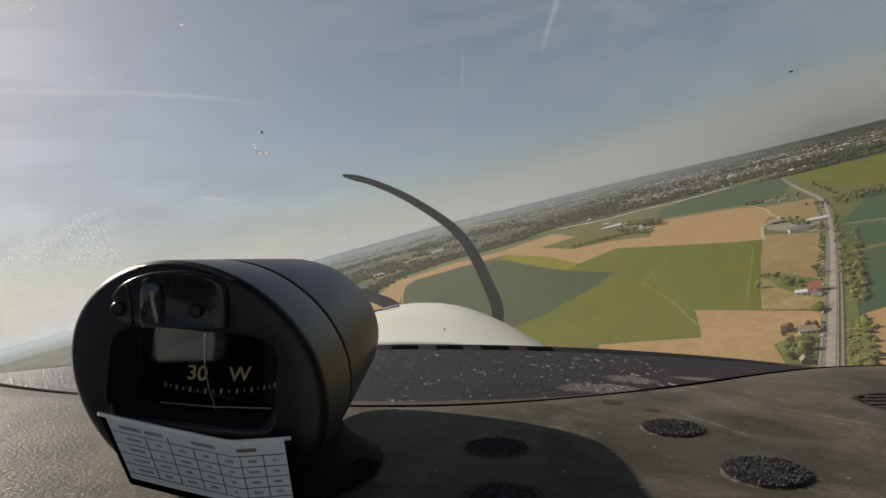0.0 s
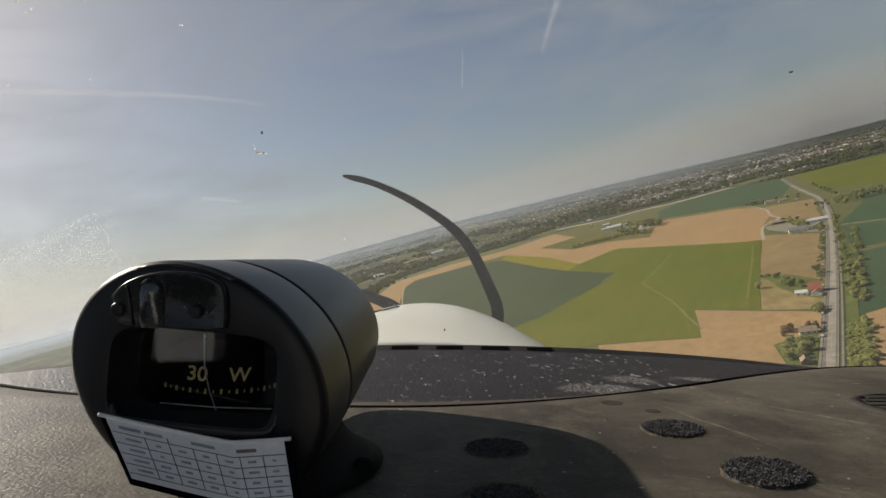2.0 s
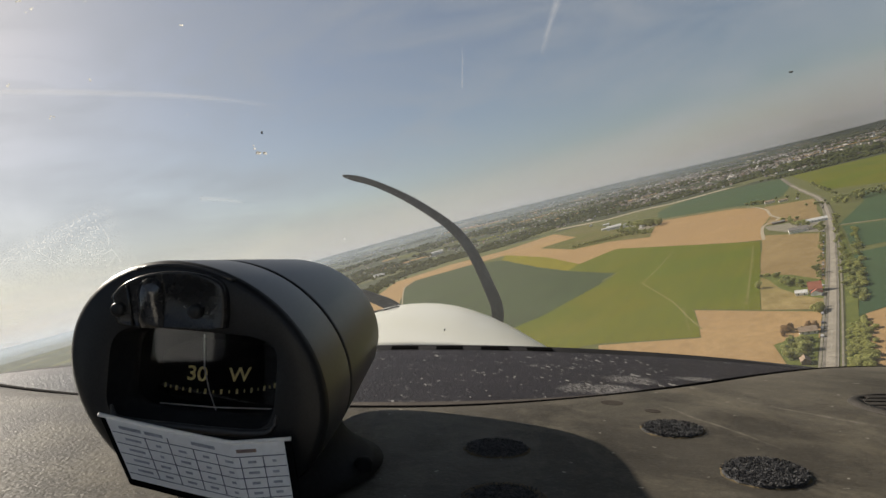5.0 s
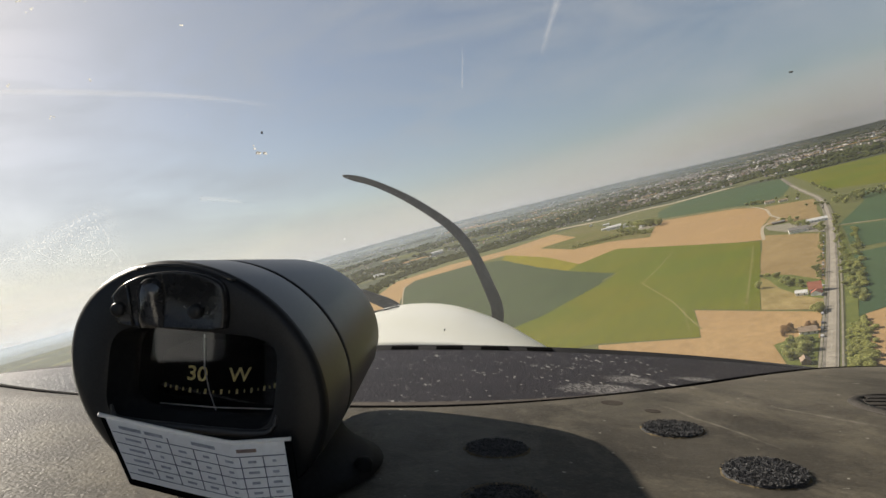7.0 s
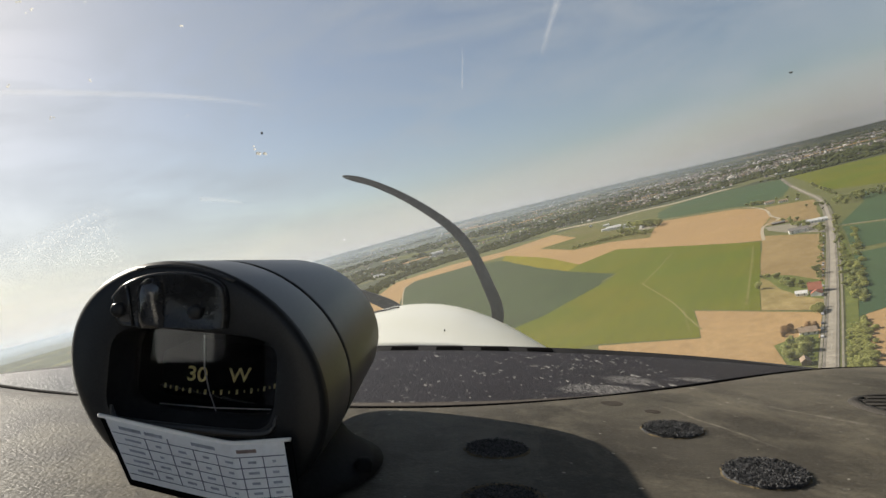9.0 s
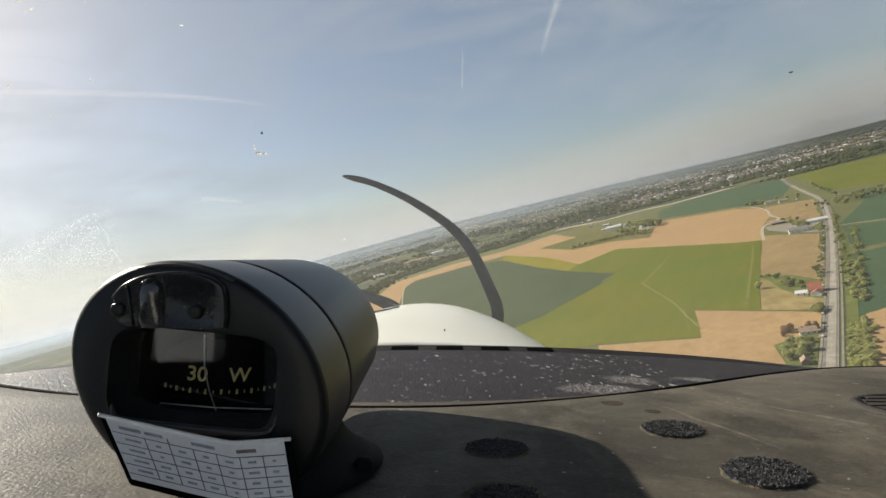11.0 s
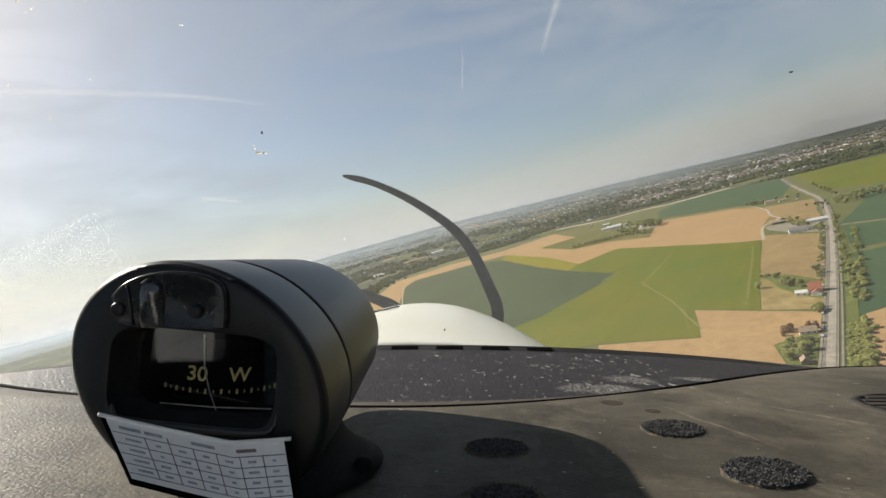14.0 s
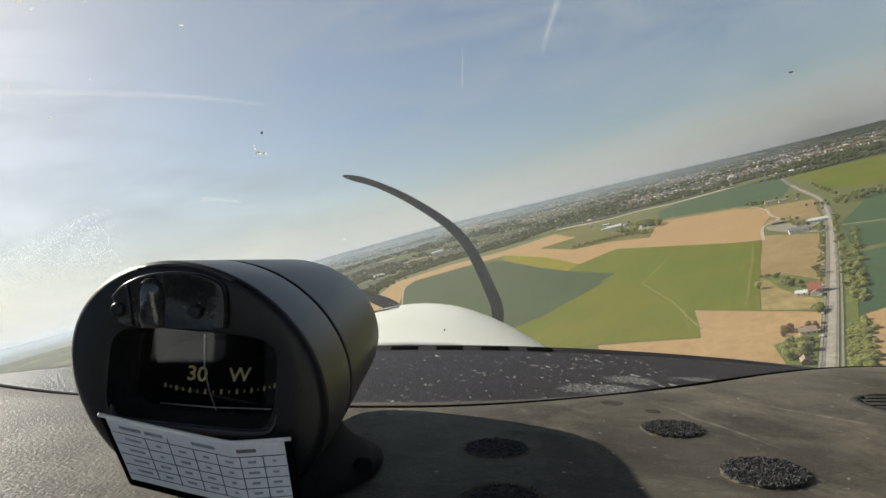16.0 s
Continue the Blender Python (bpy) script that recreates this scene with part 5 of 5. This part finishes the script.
def blade(bm, line, chords, thick):
    """A cambered propeller blade along a swept line in the disc's plane at depth 1.9."""
    rings = []
    for i, (x, z) in enumerate(line):
        a, b = line[max(i - 1, 0)], line[min(i + 1, len(line) - 1)]
        d = Vector((b[0] - a[0], 0, b[1] - a[1])).normalized()
        side = Vector((d.z, 0, -d.x))
        twist = 0.9 - 0.55 * i / (len(line) - 1)
        ax = side * math.cos(twist) + Vector((0, 1, 0)) * math.sin(twist)
        nm = side * -math.sin(twist) + Vector((0, 1, 0)) * math.cos(twist)
        p = Vector((x, 1.9, z))
        w = chords[i]
        rings.append([p + ax * w * math.cos(t) * 0.5 + nm * (w * thick * math.sin(t)) for t in [2 * math.pi * k / 14 for k in range(14)]])
    return loft(bm, rings, True, True, True)


def build_propeller():
    p = thing("propeller", "dark swept two-bladed propeller ahead of the cowling", "propeller")
    q = 1.9 / 914.7
    for line, w in (([(740, 715), (830, 650), (880, 570), (862, 500), (815, 418), (740, 362), (665, 326), (606, 311)], 0.042),
                    ([(740, 715), (742, 610), (706, 552), (660, 527), (600, 508), (540, 492)], 0.040)):
        pts = smooth_line([((x - 784) * q, (441 - y) * q) for x, y in line])
        n = len(pts)
        ch = [w * (0.62 + 1.75 * max(0.0, 1 - i / n / 0.86) ** 1.3) * (1 if i < n - 3 else (0.8, 0.6, 0.3)[i - n + 3]) for i in range(n)]
        bm = bmesh.new()
        blade(bm, pts, ch, 0.09)
        part("blade", bm, BLADE, p, smooth=True)
    bm = bmesh.new()
    hx, hz = (740 - 784) * q, (441 - 715) * q
    tube(bm, [(hx, 1.72, hz), (hx, 1.84, hz), (hx, 1.95, hz), (hx, 2.05, hz), (hx, 2.12, hz)], [0.13, 0.13, 0.11, 0.07, 0.01], 24)
    part("spinner", bm, COWL_WHITE, p, smooth=True)


def screen_d(x, z):
    return 0.735 - 0.92 * (z + 0.14) - 0.28 * x * x


def build_windscreen():
    w = thing("windscreen", "clear scratched acrylic windscreen, dusty and crazed on one side", "windscreen")
    bm, rows = bmesh.new(), []
    for i in range(41):
        x = -0.80 + i * 0.04
        ring = []
        for j in range(25):
            z = deck_z(x, 0.70) - 0.01 + (0.46 + 0.14 + 0.1 * x * x) * j / 24
            ring.append((x, max(screen_d(x, z), 0.02), z))
        rows.append(ring)
    loft(bm, rows, False)
    pane = part("pane", bm, PLEXI, w, smooth=True)
    pane.visible_shadow = False
    rng = random.Random(5)

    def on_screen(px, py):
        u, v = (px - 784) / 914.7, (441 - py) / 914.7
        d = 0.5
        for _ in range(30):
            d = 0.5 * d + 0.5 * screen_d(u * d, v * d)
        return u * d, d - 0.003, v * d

    # insects and smears; the pale ones at the top left stand for small reflections
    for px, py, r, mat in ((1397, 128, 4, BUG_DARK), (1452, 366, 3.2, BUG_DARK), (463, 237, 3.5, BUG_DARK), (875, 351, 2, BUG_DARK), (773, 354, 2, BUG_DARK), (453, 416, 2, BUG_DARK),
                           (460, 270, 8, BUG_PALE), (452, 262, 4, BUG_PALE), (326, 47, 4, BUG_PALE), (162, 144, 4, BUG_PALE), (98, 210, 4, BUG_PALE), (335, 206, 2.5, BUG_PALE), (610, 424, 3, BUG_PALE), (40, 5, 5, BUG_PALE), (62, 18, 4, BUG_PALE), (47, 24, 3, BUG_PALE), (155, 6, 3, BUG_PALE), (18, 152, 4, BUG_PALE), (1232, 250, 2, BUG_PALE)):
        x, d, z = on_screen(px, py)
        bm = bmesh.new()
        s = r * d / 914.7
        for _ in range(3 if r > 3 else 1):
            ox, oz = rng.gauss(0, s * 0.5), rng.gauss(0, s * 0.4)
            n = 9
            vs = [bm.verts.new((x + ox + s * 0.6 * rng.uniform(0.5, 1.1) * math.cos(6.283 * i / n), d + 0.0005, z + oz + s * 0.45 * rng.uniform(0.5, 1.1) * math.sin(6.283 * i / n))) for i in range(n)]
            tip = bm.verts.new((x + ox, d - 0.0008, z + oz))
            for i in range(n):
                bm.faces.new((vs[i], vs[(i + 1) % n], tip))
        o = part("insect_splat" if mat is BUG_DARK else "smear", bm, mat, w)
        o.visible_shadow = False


# the compass: an oval body lying along the view, its face a hand's width from the eye
FACE = 0.14
F = FACE / 914.7


def fx(px, d=FACE):
    return (px - 784) * d / 914.7


def fz(py, d=FACE):
    return (441 - py) * d / 914.7


def body_ring(k, d, n=72, lean=0.0):
    return [(x, d, z) for x, z in oval(fx(353 + lean), fz(682), 251 * F * k, 196 * F * k, 38, n)]


def window_ring(k, d, n=72, grow=0.0):
    pts = oval(fx(338), fz(672), (147 + grow) * F * k, (84 + grow) * F * k, 5, n, 5.0)
    # same start direction as the body's ring
    s = -round(33 / 360 * n)
    pts = pts[s:] + pts[:s]
    return [(x, d, z) for x, z in pts]


def build_compass():
    c = thing("magnetic_compass", "black magnetic compass with an oval face, standing on the glareshield", "compass")
    bm = bmesh.new()
    loft(bm, [body_ring(1.005, 0.1436, lean=-9), body_ring(0.994, 0.1424, lean=-8), body_ring(0.965, 0.1413, lean=-6), body_ring(0.92, 0.1407, lean=-3),
              window_ring(1.0, 0.1403, grow=10), window_ring(1.0, 0.1406, grow=3)], True)
    bmesh.ops.recalc_face_normals(bm, faces=bm.faces)
    bezel = part("bezel", bm, BLACK_PLASTIC, c, "moulded black plastic bezel", True)
    # bead added over the top of the bezel to catch a thin sun highlight
    bm = bmesh.new()
    arc = sorted((q for q in body_ring(0.972, 0.1415, lean=-6) if q[2] > fz(500) and q[0] > fx(228)), key=lambda q: q[0])
    tube(bm, arc, 0.00055, 8)
    part("moulding", bm, BLACK_SATIN, bezel, "thin satin bead added to catch a highlight", True)
    bm = bmesh.new()
    loft(bm, [window_ring(1.0, 0.1406, grow=3), window_ring(1.0, 0.1418), window_ring(0.97, 0.1520), window_ring(0.93, 0.1521)], True)
    bmesh.ops.recalc_face_normals(bm, faces=bm.faces)
    part("window_recess", bm, BLACK_MATT, c, "", True)
    # side split off in lighter black, standing for the light it catches
    bm = bmesh.new()
    loft(bm, [body_ring(0.96, 0.1722), body_ring(0.993, 0.1715), body_ring(0.998, 0.1700), body_ring(1.004, 0.156, lean=-4), body_ring(1.010, 0.1452, lean=-9), body_ring(1.006, 0.1437, lean=-9)], True)
    bmesh.ops.recalc_face_normals(bm, faces=bm.faces)
    part("bezel_band", bm, BLACK_SATIN, c, "bezel side in lighter satin black for the light on it", True)
    bm = bmesh.new()
    loft(bm, [body_ring(0.95, 0.1722), body_ring(0.96, 0.1737), body_ring(0.990, 0.1743), body_ring(0.996, 0.1755), body_ring(0.955, 0.254), body_ring(0.92, 0.268), body_ring(0.87, 0.278), body_ring(0.78, 0.284), body_ring(0.5, 0.286)], True, False, True)
    bmesh.ops.recalc_face_normals(bm, faces=bm.faces)
    part("housing", bm, BLACK_SATIN, c, "satin black cylindrical housing", True)
    # dark bowl inside, with the card floating in it
    bm = bmesh.new()
    loft(bm, [window_ring(0.99, 0.1518), window_ring(1.0, 0.158, grow=12), window_ring(0.95, 0.190)], True, False, True)
    part("bowl", bm, BLACK_DEEP, c, "", True)
    bm = bmesh.new()
    loft(bm, [window_ring(0.965, 0.1510), window_ring(0.965, 0.1514)], True, True, True)
    g = part("glass", bm, PANE, c)
    g.visible_shadow = False
    # compass card: a drum with a stepped rim
    cx, cd, R = fx(372, 0.176), 0.188, 0.0225
    bm = bmesh.new()
    zt, zb = fz(632, 0.166), fz(706, 0.166)
    prof = [(R * 0.6, zt + 0.001), (R * 0.97, zt), (R, zt - 0.001), (R, zb + 0.0006), (R * 1.03, zb), (R * 1.03, zb - 0.0008), (R * 0.5, zb - 0.001)]
    n = 60
    loft(bm, [[(cx + r * math.cos(2 * math.pi * i / n), cd + r * math.sin(2 * math.pi * i / n), z) for i in range(n)] for r, z in prof], True, True, True)
    card = part("compass_card", bm, BLACK_DEEP, c, "black drum card with pale yellow figures", True)

    def on_drum(a, z):
        return Matrix.Translation((cx + (R + 0.0002) * math.sin(a), cd - (R + 0.0002) * math.cos(a), z)) @ Euler((radians(90), 0, a)).to_matrix().to_4x4()

    zl = fz(661, 0.166)
    for a, txt in ((-0.72, "33"), (0.03, "30"), (0.60, "W"), (1.5, "24")):
        writing("numeral", txt, 0.0066, LUME, card, on_drum(a, zl))
    for i in range(-5, 12):
        a = 0.06 + i * 0.105
        bm = bmesh.new()
        h = 0.0016 if i % 2 else 0.0010
        box(bm, -0.00017 * (1 + (i % 2)), -h / 2, -0.0001, 0.00017 * (1 + (i % 2)), h / 2, 0.0002)
        t = part("tick", bm, LUME, card)
        t.matrix_basis = on_drum(a, fz(690, 0.166))
    bm = bmesh.new()
    tube(bm, [(fx(283, 0.158), 0.158, fz(713, 0.158)), (fx(380, 0.156), 0.156, fz(721, 0.156)), (fx(482, 0.158), 0.158, fz(724, 0.158))], 0.00020, 6)
    part("ledge_line", bm, PAPER, c)
    bm = bmesh.new()
    tube(bm, [(fx(362, 0.157), 0.157, fz(592, 0.157)), (fx(362, 0.156), 0.156, fz(650, 0.156)), (fx(370, 0.156), 0.156, fz(690, 0.156)), (fx(386, 0.157), 0.157, fz(738, 0.157))], 0.00022, 6)
    part("lubber_line", bm, PRINT, c, "thin pale lubber line")
    mid = Vector((cx, cd, zl))
    card.matrix_basis = Matrix.Translation(mid) @ Euler((0, radians(6.5), 0)).to_matrix().to_4x4() @ Matrix.Translation(-mid)
    # rolled lower lip of the window
    bm = bmesh.new()
    line = smooth_line([(fx(x), 0.1402, fz(y)) for x, y in ((196, 716), (204, 738), (240, 748), (310, 756), (390, 764), (455, 768), (481, 760), (489, 736))])
    tube(bm, line, [0.0011 * (0.3 + 0.7 * min(1.0, 4 * min(i, len(line) - 1 - i) / len(line))) for i in range(len(line))], 10)
    part("window_lip", bm, BLACK_SATIN, c, "rolled satin black window lip", True)
    # lamp cover over the window: a dark moulding that follows the arch of the face, with a domed lens and two screws
    arch = [(202, 524), (222, 502), (254, 487), (292, 480), (332, 480), (368, 487), (396, 502), (405, 528), (405, 570), (392, 583), (300, 580), (226, 576), (208, 560)]
    arch = smooth_line([(fx(x), fz(y), 0) for x, y in arch + arch[:1]], 5)[:-1]
    mx, mz = fx(304), fz(536)

    def arch_ring(k, d):
        return [(mx + (x - mx) * k, d, mz + (z - mz) * k) for x, z, _ in arch]

    bm = bmesh.new()
    loft(bm, [arch_ring(1.0, 0.1416), arch_ring(1.0, 0.1394), arch_ring(0.975, 0.1382), arch_ring(0.93, 0.1378), arch_ring(0.89, 0.1381)], True, False, True)
    bmesh.ops.recalc_face_normals(bm, faces=bm.faces)
    cover = part("lamp_cover", bm, BLACK_GLOSS, c, "glossy black lamp cover", True)
    bm = bmesh.new()
    rings = []
    for py, half, rise in ((578, 22, 0.0009), (566, 23, 0.0022), (520, 23, 0.0030), (505, 21, 0.0026), (496, 15, 0.0016), (491, 7, 0.0002)):
        rings.append([(fx(275) + half * F * math.cos(t), 0.1383 - rise * math.sin(t), fz(py)) for t in [math.pi * k / 14 for k in range(15)]])
    loft(bm, rings, False)
    bmesh.ops.recalc_face_normals(bm, faces=bm.faces)
    part("lamp_lens", bm, LENS, cover, "domed glossy lens", True)
    bm = bmesh.new()
    tube(bm, [(fx(233), 0.1379, fz(503)), (fx(238), 0.1377, fz(535)), (fx(244), 0.1379, fz(574))], 0.00042, 8)
    part("rib", bm, BLACK_GLOSS, cover, "", True)
    for px, py in ((218, 546), (352, 550)):
        bm = bmesh.new()
        loft(bm, [[(x, d, z) for x, z in oval(fx(px), fz(py), 13 * F * k, 13 * F * k, 0, 20)] for k, d in ((1.0, 0.1382), (0.98, 0.1375), (0.8, 0.1370), (0.4, 0.1367))], True, False, True)
        part("screw", bm, BLACK_PLASTIC, cover, "domed black screw head", True)
    # foot
    bm = bmesh.new()
    rings = []
    for u in range(11):
        t = u / 10
        z = -0.055 + (dash_z(0.176) + 0.0015 + 0.055) * t
        k = 0.0165 + 0.0045 * t + 0.0125 * t ** 5
        rings.append([(-0.055 + k * 1.02 * math.cos(s), 0.179 + (0.030 + 0.008 * t) * math.sin(s), z - 0.075 * 0.034 * math.sin(s) * t) for s in [2 * math.pi * i / 40 for i in range(40)]])
    loft(bm, rings, True, True, True)
    bmesh.ops.recalc_face_normals(bm, faces=bm.faces)
    bolt = bmesh.new()
    loft(bolt, [[(-0.0262 + r * math.cos(s), 0.170 + r * math.sin(s), z) for s in [2 * math.pi * i / 20 for i in range(20)]] for r, z in ((0.0030, -0.0760), (0.0030, -0.0700), (0.0020, -0.0686))], True, False, True)
    part("bolt", bolt, BLACK_MATT, c, "black bolt head", True)
    part("foot", bm, BLACK_MATT, c, "flared black foot", True)
    return c


def build_deviation_card():
    """The paper correction table in a black holder under the face."""
    k = thing("deviation_card", "white paper deviation table in a black holder on the compass", "card")
    d0 = 0.136

    def at(u, v, d=d0):
        """u across 0..1, v down 0..1."""
        top = 738 + 47 * min(1, u / 0.70) - 5 * max(0, (u - 0.70) / 0.30)
        xl, xr = 183 + 50 * v, 506 + 18 * v
        px = xl + (xr - xl) * u
        py = top + (114 + 0 * u) * v + 2 * math.sin(3 * u)
        return Vector((fx(px, d - 0.011 * v), d - 0.011 * v, fz(py, d - 0.011 * v)))

    def strip(bm, us, vs, lift, thick):
        rows = [[at(u, v) + Vector((0, -0.7, 0.7)) * lift for v in vs] for u in us]
        back = [[at(u, v) + Vector((0, -0.7, 0.7)) * (lift - thick) for v in vs] for u in us]
        loft(bm, [r + b[::-1] for r, b in zip(rows, back)], True, True, True)
        return bm

    us = [i / 20 for i in range(21)]
    bm = bmesh.new()
    strip(bm, [-0.02 + 1.05 * u for u in us], [-0.035, 0.5, 1.04], 0.0, 0.0011)
    part("holder", bm, BLACK_DEEP, k, "thin black holder")
    bm = bmesh.new()
    strip(bm, [0.012 + 0.978 * u for u in us], [0.0, 0.25, 0.5, 0.75, 0.955], 0.0004, 0.0003)
    paper = part("paper", bm, PAPER, k, "slightly creased white paper")
    bm = bmesh.new()
    tube(bm, [at(-0.02 + 1.05 * u, -0.02) + Vector((0, -0.0003, 0.0002)) for u in us], 0.00055, 8)
    part("clear_lip", bm, PAPER, k, "pale bent lip", True)
    for v in (0.22, 0.39, 0.55, 0.71, 0.86):
        bm = bmesh.new()
        strip(bm, [0.02 + 0.965 * u for u in us], [v - 0.0045, v + 0.0045], 0.0006, 0.0002)
        part("rule", bm, INK, paper)
    for u, v0 in ((0.20, 0.22), (0.335, 0.14), (0.47, 0.22), (0.60, 0.22), (0.73, 0.22), (0.86, 0.22)):
        bm = bmesh.new()
        strip(bm, [u - 0.0024, u + 0.0024], [v0 + (0.86 - v0) * i / 8 for i in range(9)], 0.0006, 0.0002)
        part("rule", bm, INK, paper)
    rng = random.Random(3)
    cols = [0.05, 0.20, 0.335, 0.47, 0.60, 0.73, 0.86, 0.98]
    for v in (0.305, 0.47, 0.63, 0.785):
        for i in range(7):
            m, w = (cols[i] + cols[i + 1]) / 2, (cols[i + 1] - cols[i]) * (0.30 if i == 0 else rng.uniform(0.07, 0.24))
            bm = bmesh.new()
            strip(bm, [m - w, m, m + w], [v - 0.017, v + 0.017], 0.0006, 0.0002)
            part("print_bar", bm, PRINT, paper)
    for u0, u1, mat in ((0.07, 0.19, PRINT), (0.21, 0.31, PRINT), (0.47, 0.60, PRINT), (0.72, 0.83, RUST)):
        bm = bmesh.new()
        strip(bm, [u0, (u0 + u1) / 2, u1], [0.105, 0.155], 0.0006, 0.0002)
        part("print_bar", bm, mat, paper)


def build_cabin():
    """Unseen lining behind and above the eye, and side walls: close the cockpit, placed and toned to shape its light.
    """
    def shell(name, boxes, mat, label, category):
        bm = bmesh.new()
        for b in boxes:
            box(bm, *b, 0.005)
        o = part(name, bm, mat)
        o.matrix_world = COCKPIT
        return tagged(o, label, category, kind="structure")

    # roof strip and stepped header placed to keep overhead sky off the glareshield
    shell("ceiling", [(-0.62, -0.04, 0.36, 0.62, 0.15, 0.40)], CABIN_DARK, "out-of-view dark roof strip keeping sky off the glareshield", "ceiling")
    shell("trim_header", [(-0.62, 0.15, 0.33, 0.62, 0.34, 0.36), (-0.62, 0.24, 0.27, 0.62, 0.36, 0.33), (-0.62, 0.33, 0.225, 0.62, 0.365, 0.27)], CABIN_DARK, "out-of-view dark stepped header added to block overhead sky", "trim")
    # pale rear and floor, added to bounce light onto compass and card
    shell("wall_rear", [(-0.66, -1.56, -0.05, 0.66, -1.50, 0.40)], CABIN, "out-of-view pale rear wall bouncing light onto the compass", "wall")
    shell("trim_rear", [(-0.66, -1.56, -0.60, 0.66, -1.50, -0.05)], CABIN, "out-of-view pale lower rear wall bouncing light forward", "trim")
    shell("floor", [(-0.66, -1.56, -0.64, 0.66, 0.10, -0.60)], CABIN, "out-of-view pale floor bouncing light", "floor")
    shell("panel", [(-0.62, 0.105, -0.60, 0.62, 0.125, -0.10)], CABIN_DARK, "dark instrument panel under the glareshield", "panel")
    # port side left open to light the compass; its forward trim blocks sky
    shell("wall_port", [(-0.66, -1.5, -0.05, -0.62, -1.15, 0.40), (-0.66, 0.04, -0.05, -0.62, 0.10, 0.40), (-0.66, -1.15, 0.33, -0.62, 0.04, 0.40)], CABIN,
          "out-of-view pale side wall, its long opening sized to light the compass", "wall")
    shell("trim_port", [(-0.66, 0.10, -0.05, -0.62, 0.38, 0.36), (-0.66, -1.5, -0.60, -0.62, 0.38, -0.24), (-0.66, -1.5, -0.24, -0.62, -1.15, -0.05), (-0.66, 0.04, -0.24, -0.62, 0.38, -0.05)], CABIN_DARK,
          "out-of-view dark side trim added to hold back light", "trim")
    # starboard side kept dark, to hold light off the bezel and the dash
    shell("wall_starboard", [(0.62, -1.5, -0.25, 0.66, 0.38, -0.05), (0.62, -0.30, -0.05, 0.66, 0.55, 0.36), (0.62, -1.5, -0.05, 0.66, -1.2, 0.36), (0.62, -1.2, 0.28, 0.66, -0.30, 0.36)], CABIN_DARK, "out-of-view dark side wall keeping light off the compass", "wall")
    shell("trim_starboard", [(0.62, -1.5, -0.60, 0.66, -0.10, -0.25)], CABIN_DARK, "out-of-view dark side trim added to hold back light", "trim")
    # pale panel added out of view, mirrored as the light patch in the compass glass
    shell("trim_seat", [(-0.615, -0.85, -0.242, -0.483, -0.80, -0.06)], TAUPE_PALE, "out-of-view pale panel added for the compass glass to mirror", "trim")
    shell("trim_pillar", [(0.62, -0.10, -0.60, 0.66, 0.38, -0.25)], CABIN_DARK, "out-of-view dark lower side piece added against bounce light", "trim")


build_glareshield()
build_vent()
build_patches()
build_deck()
build_cowling()
build_propeller()
build_windscreen()
build_compass()
build_deviation_card()
build_cabin()
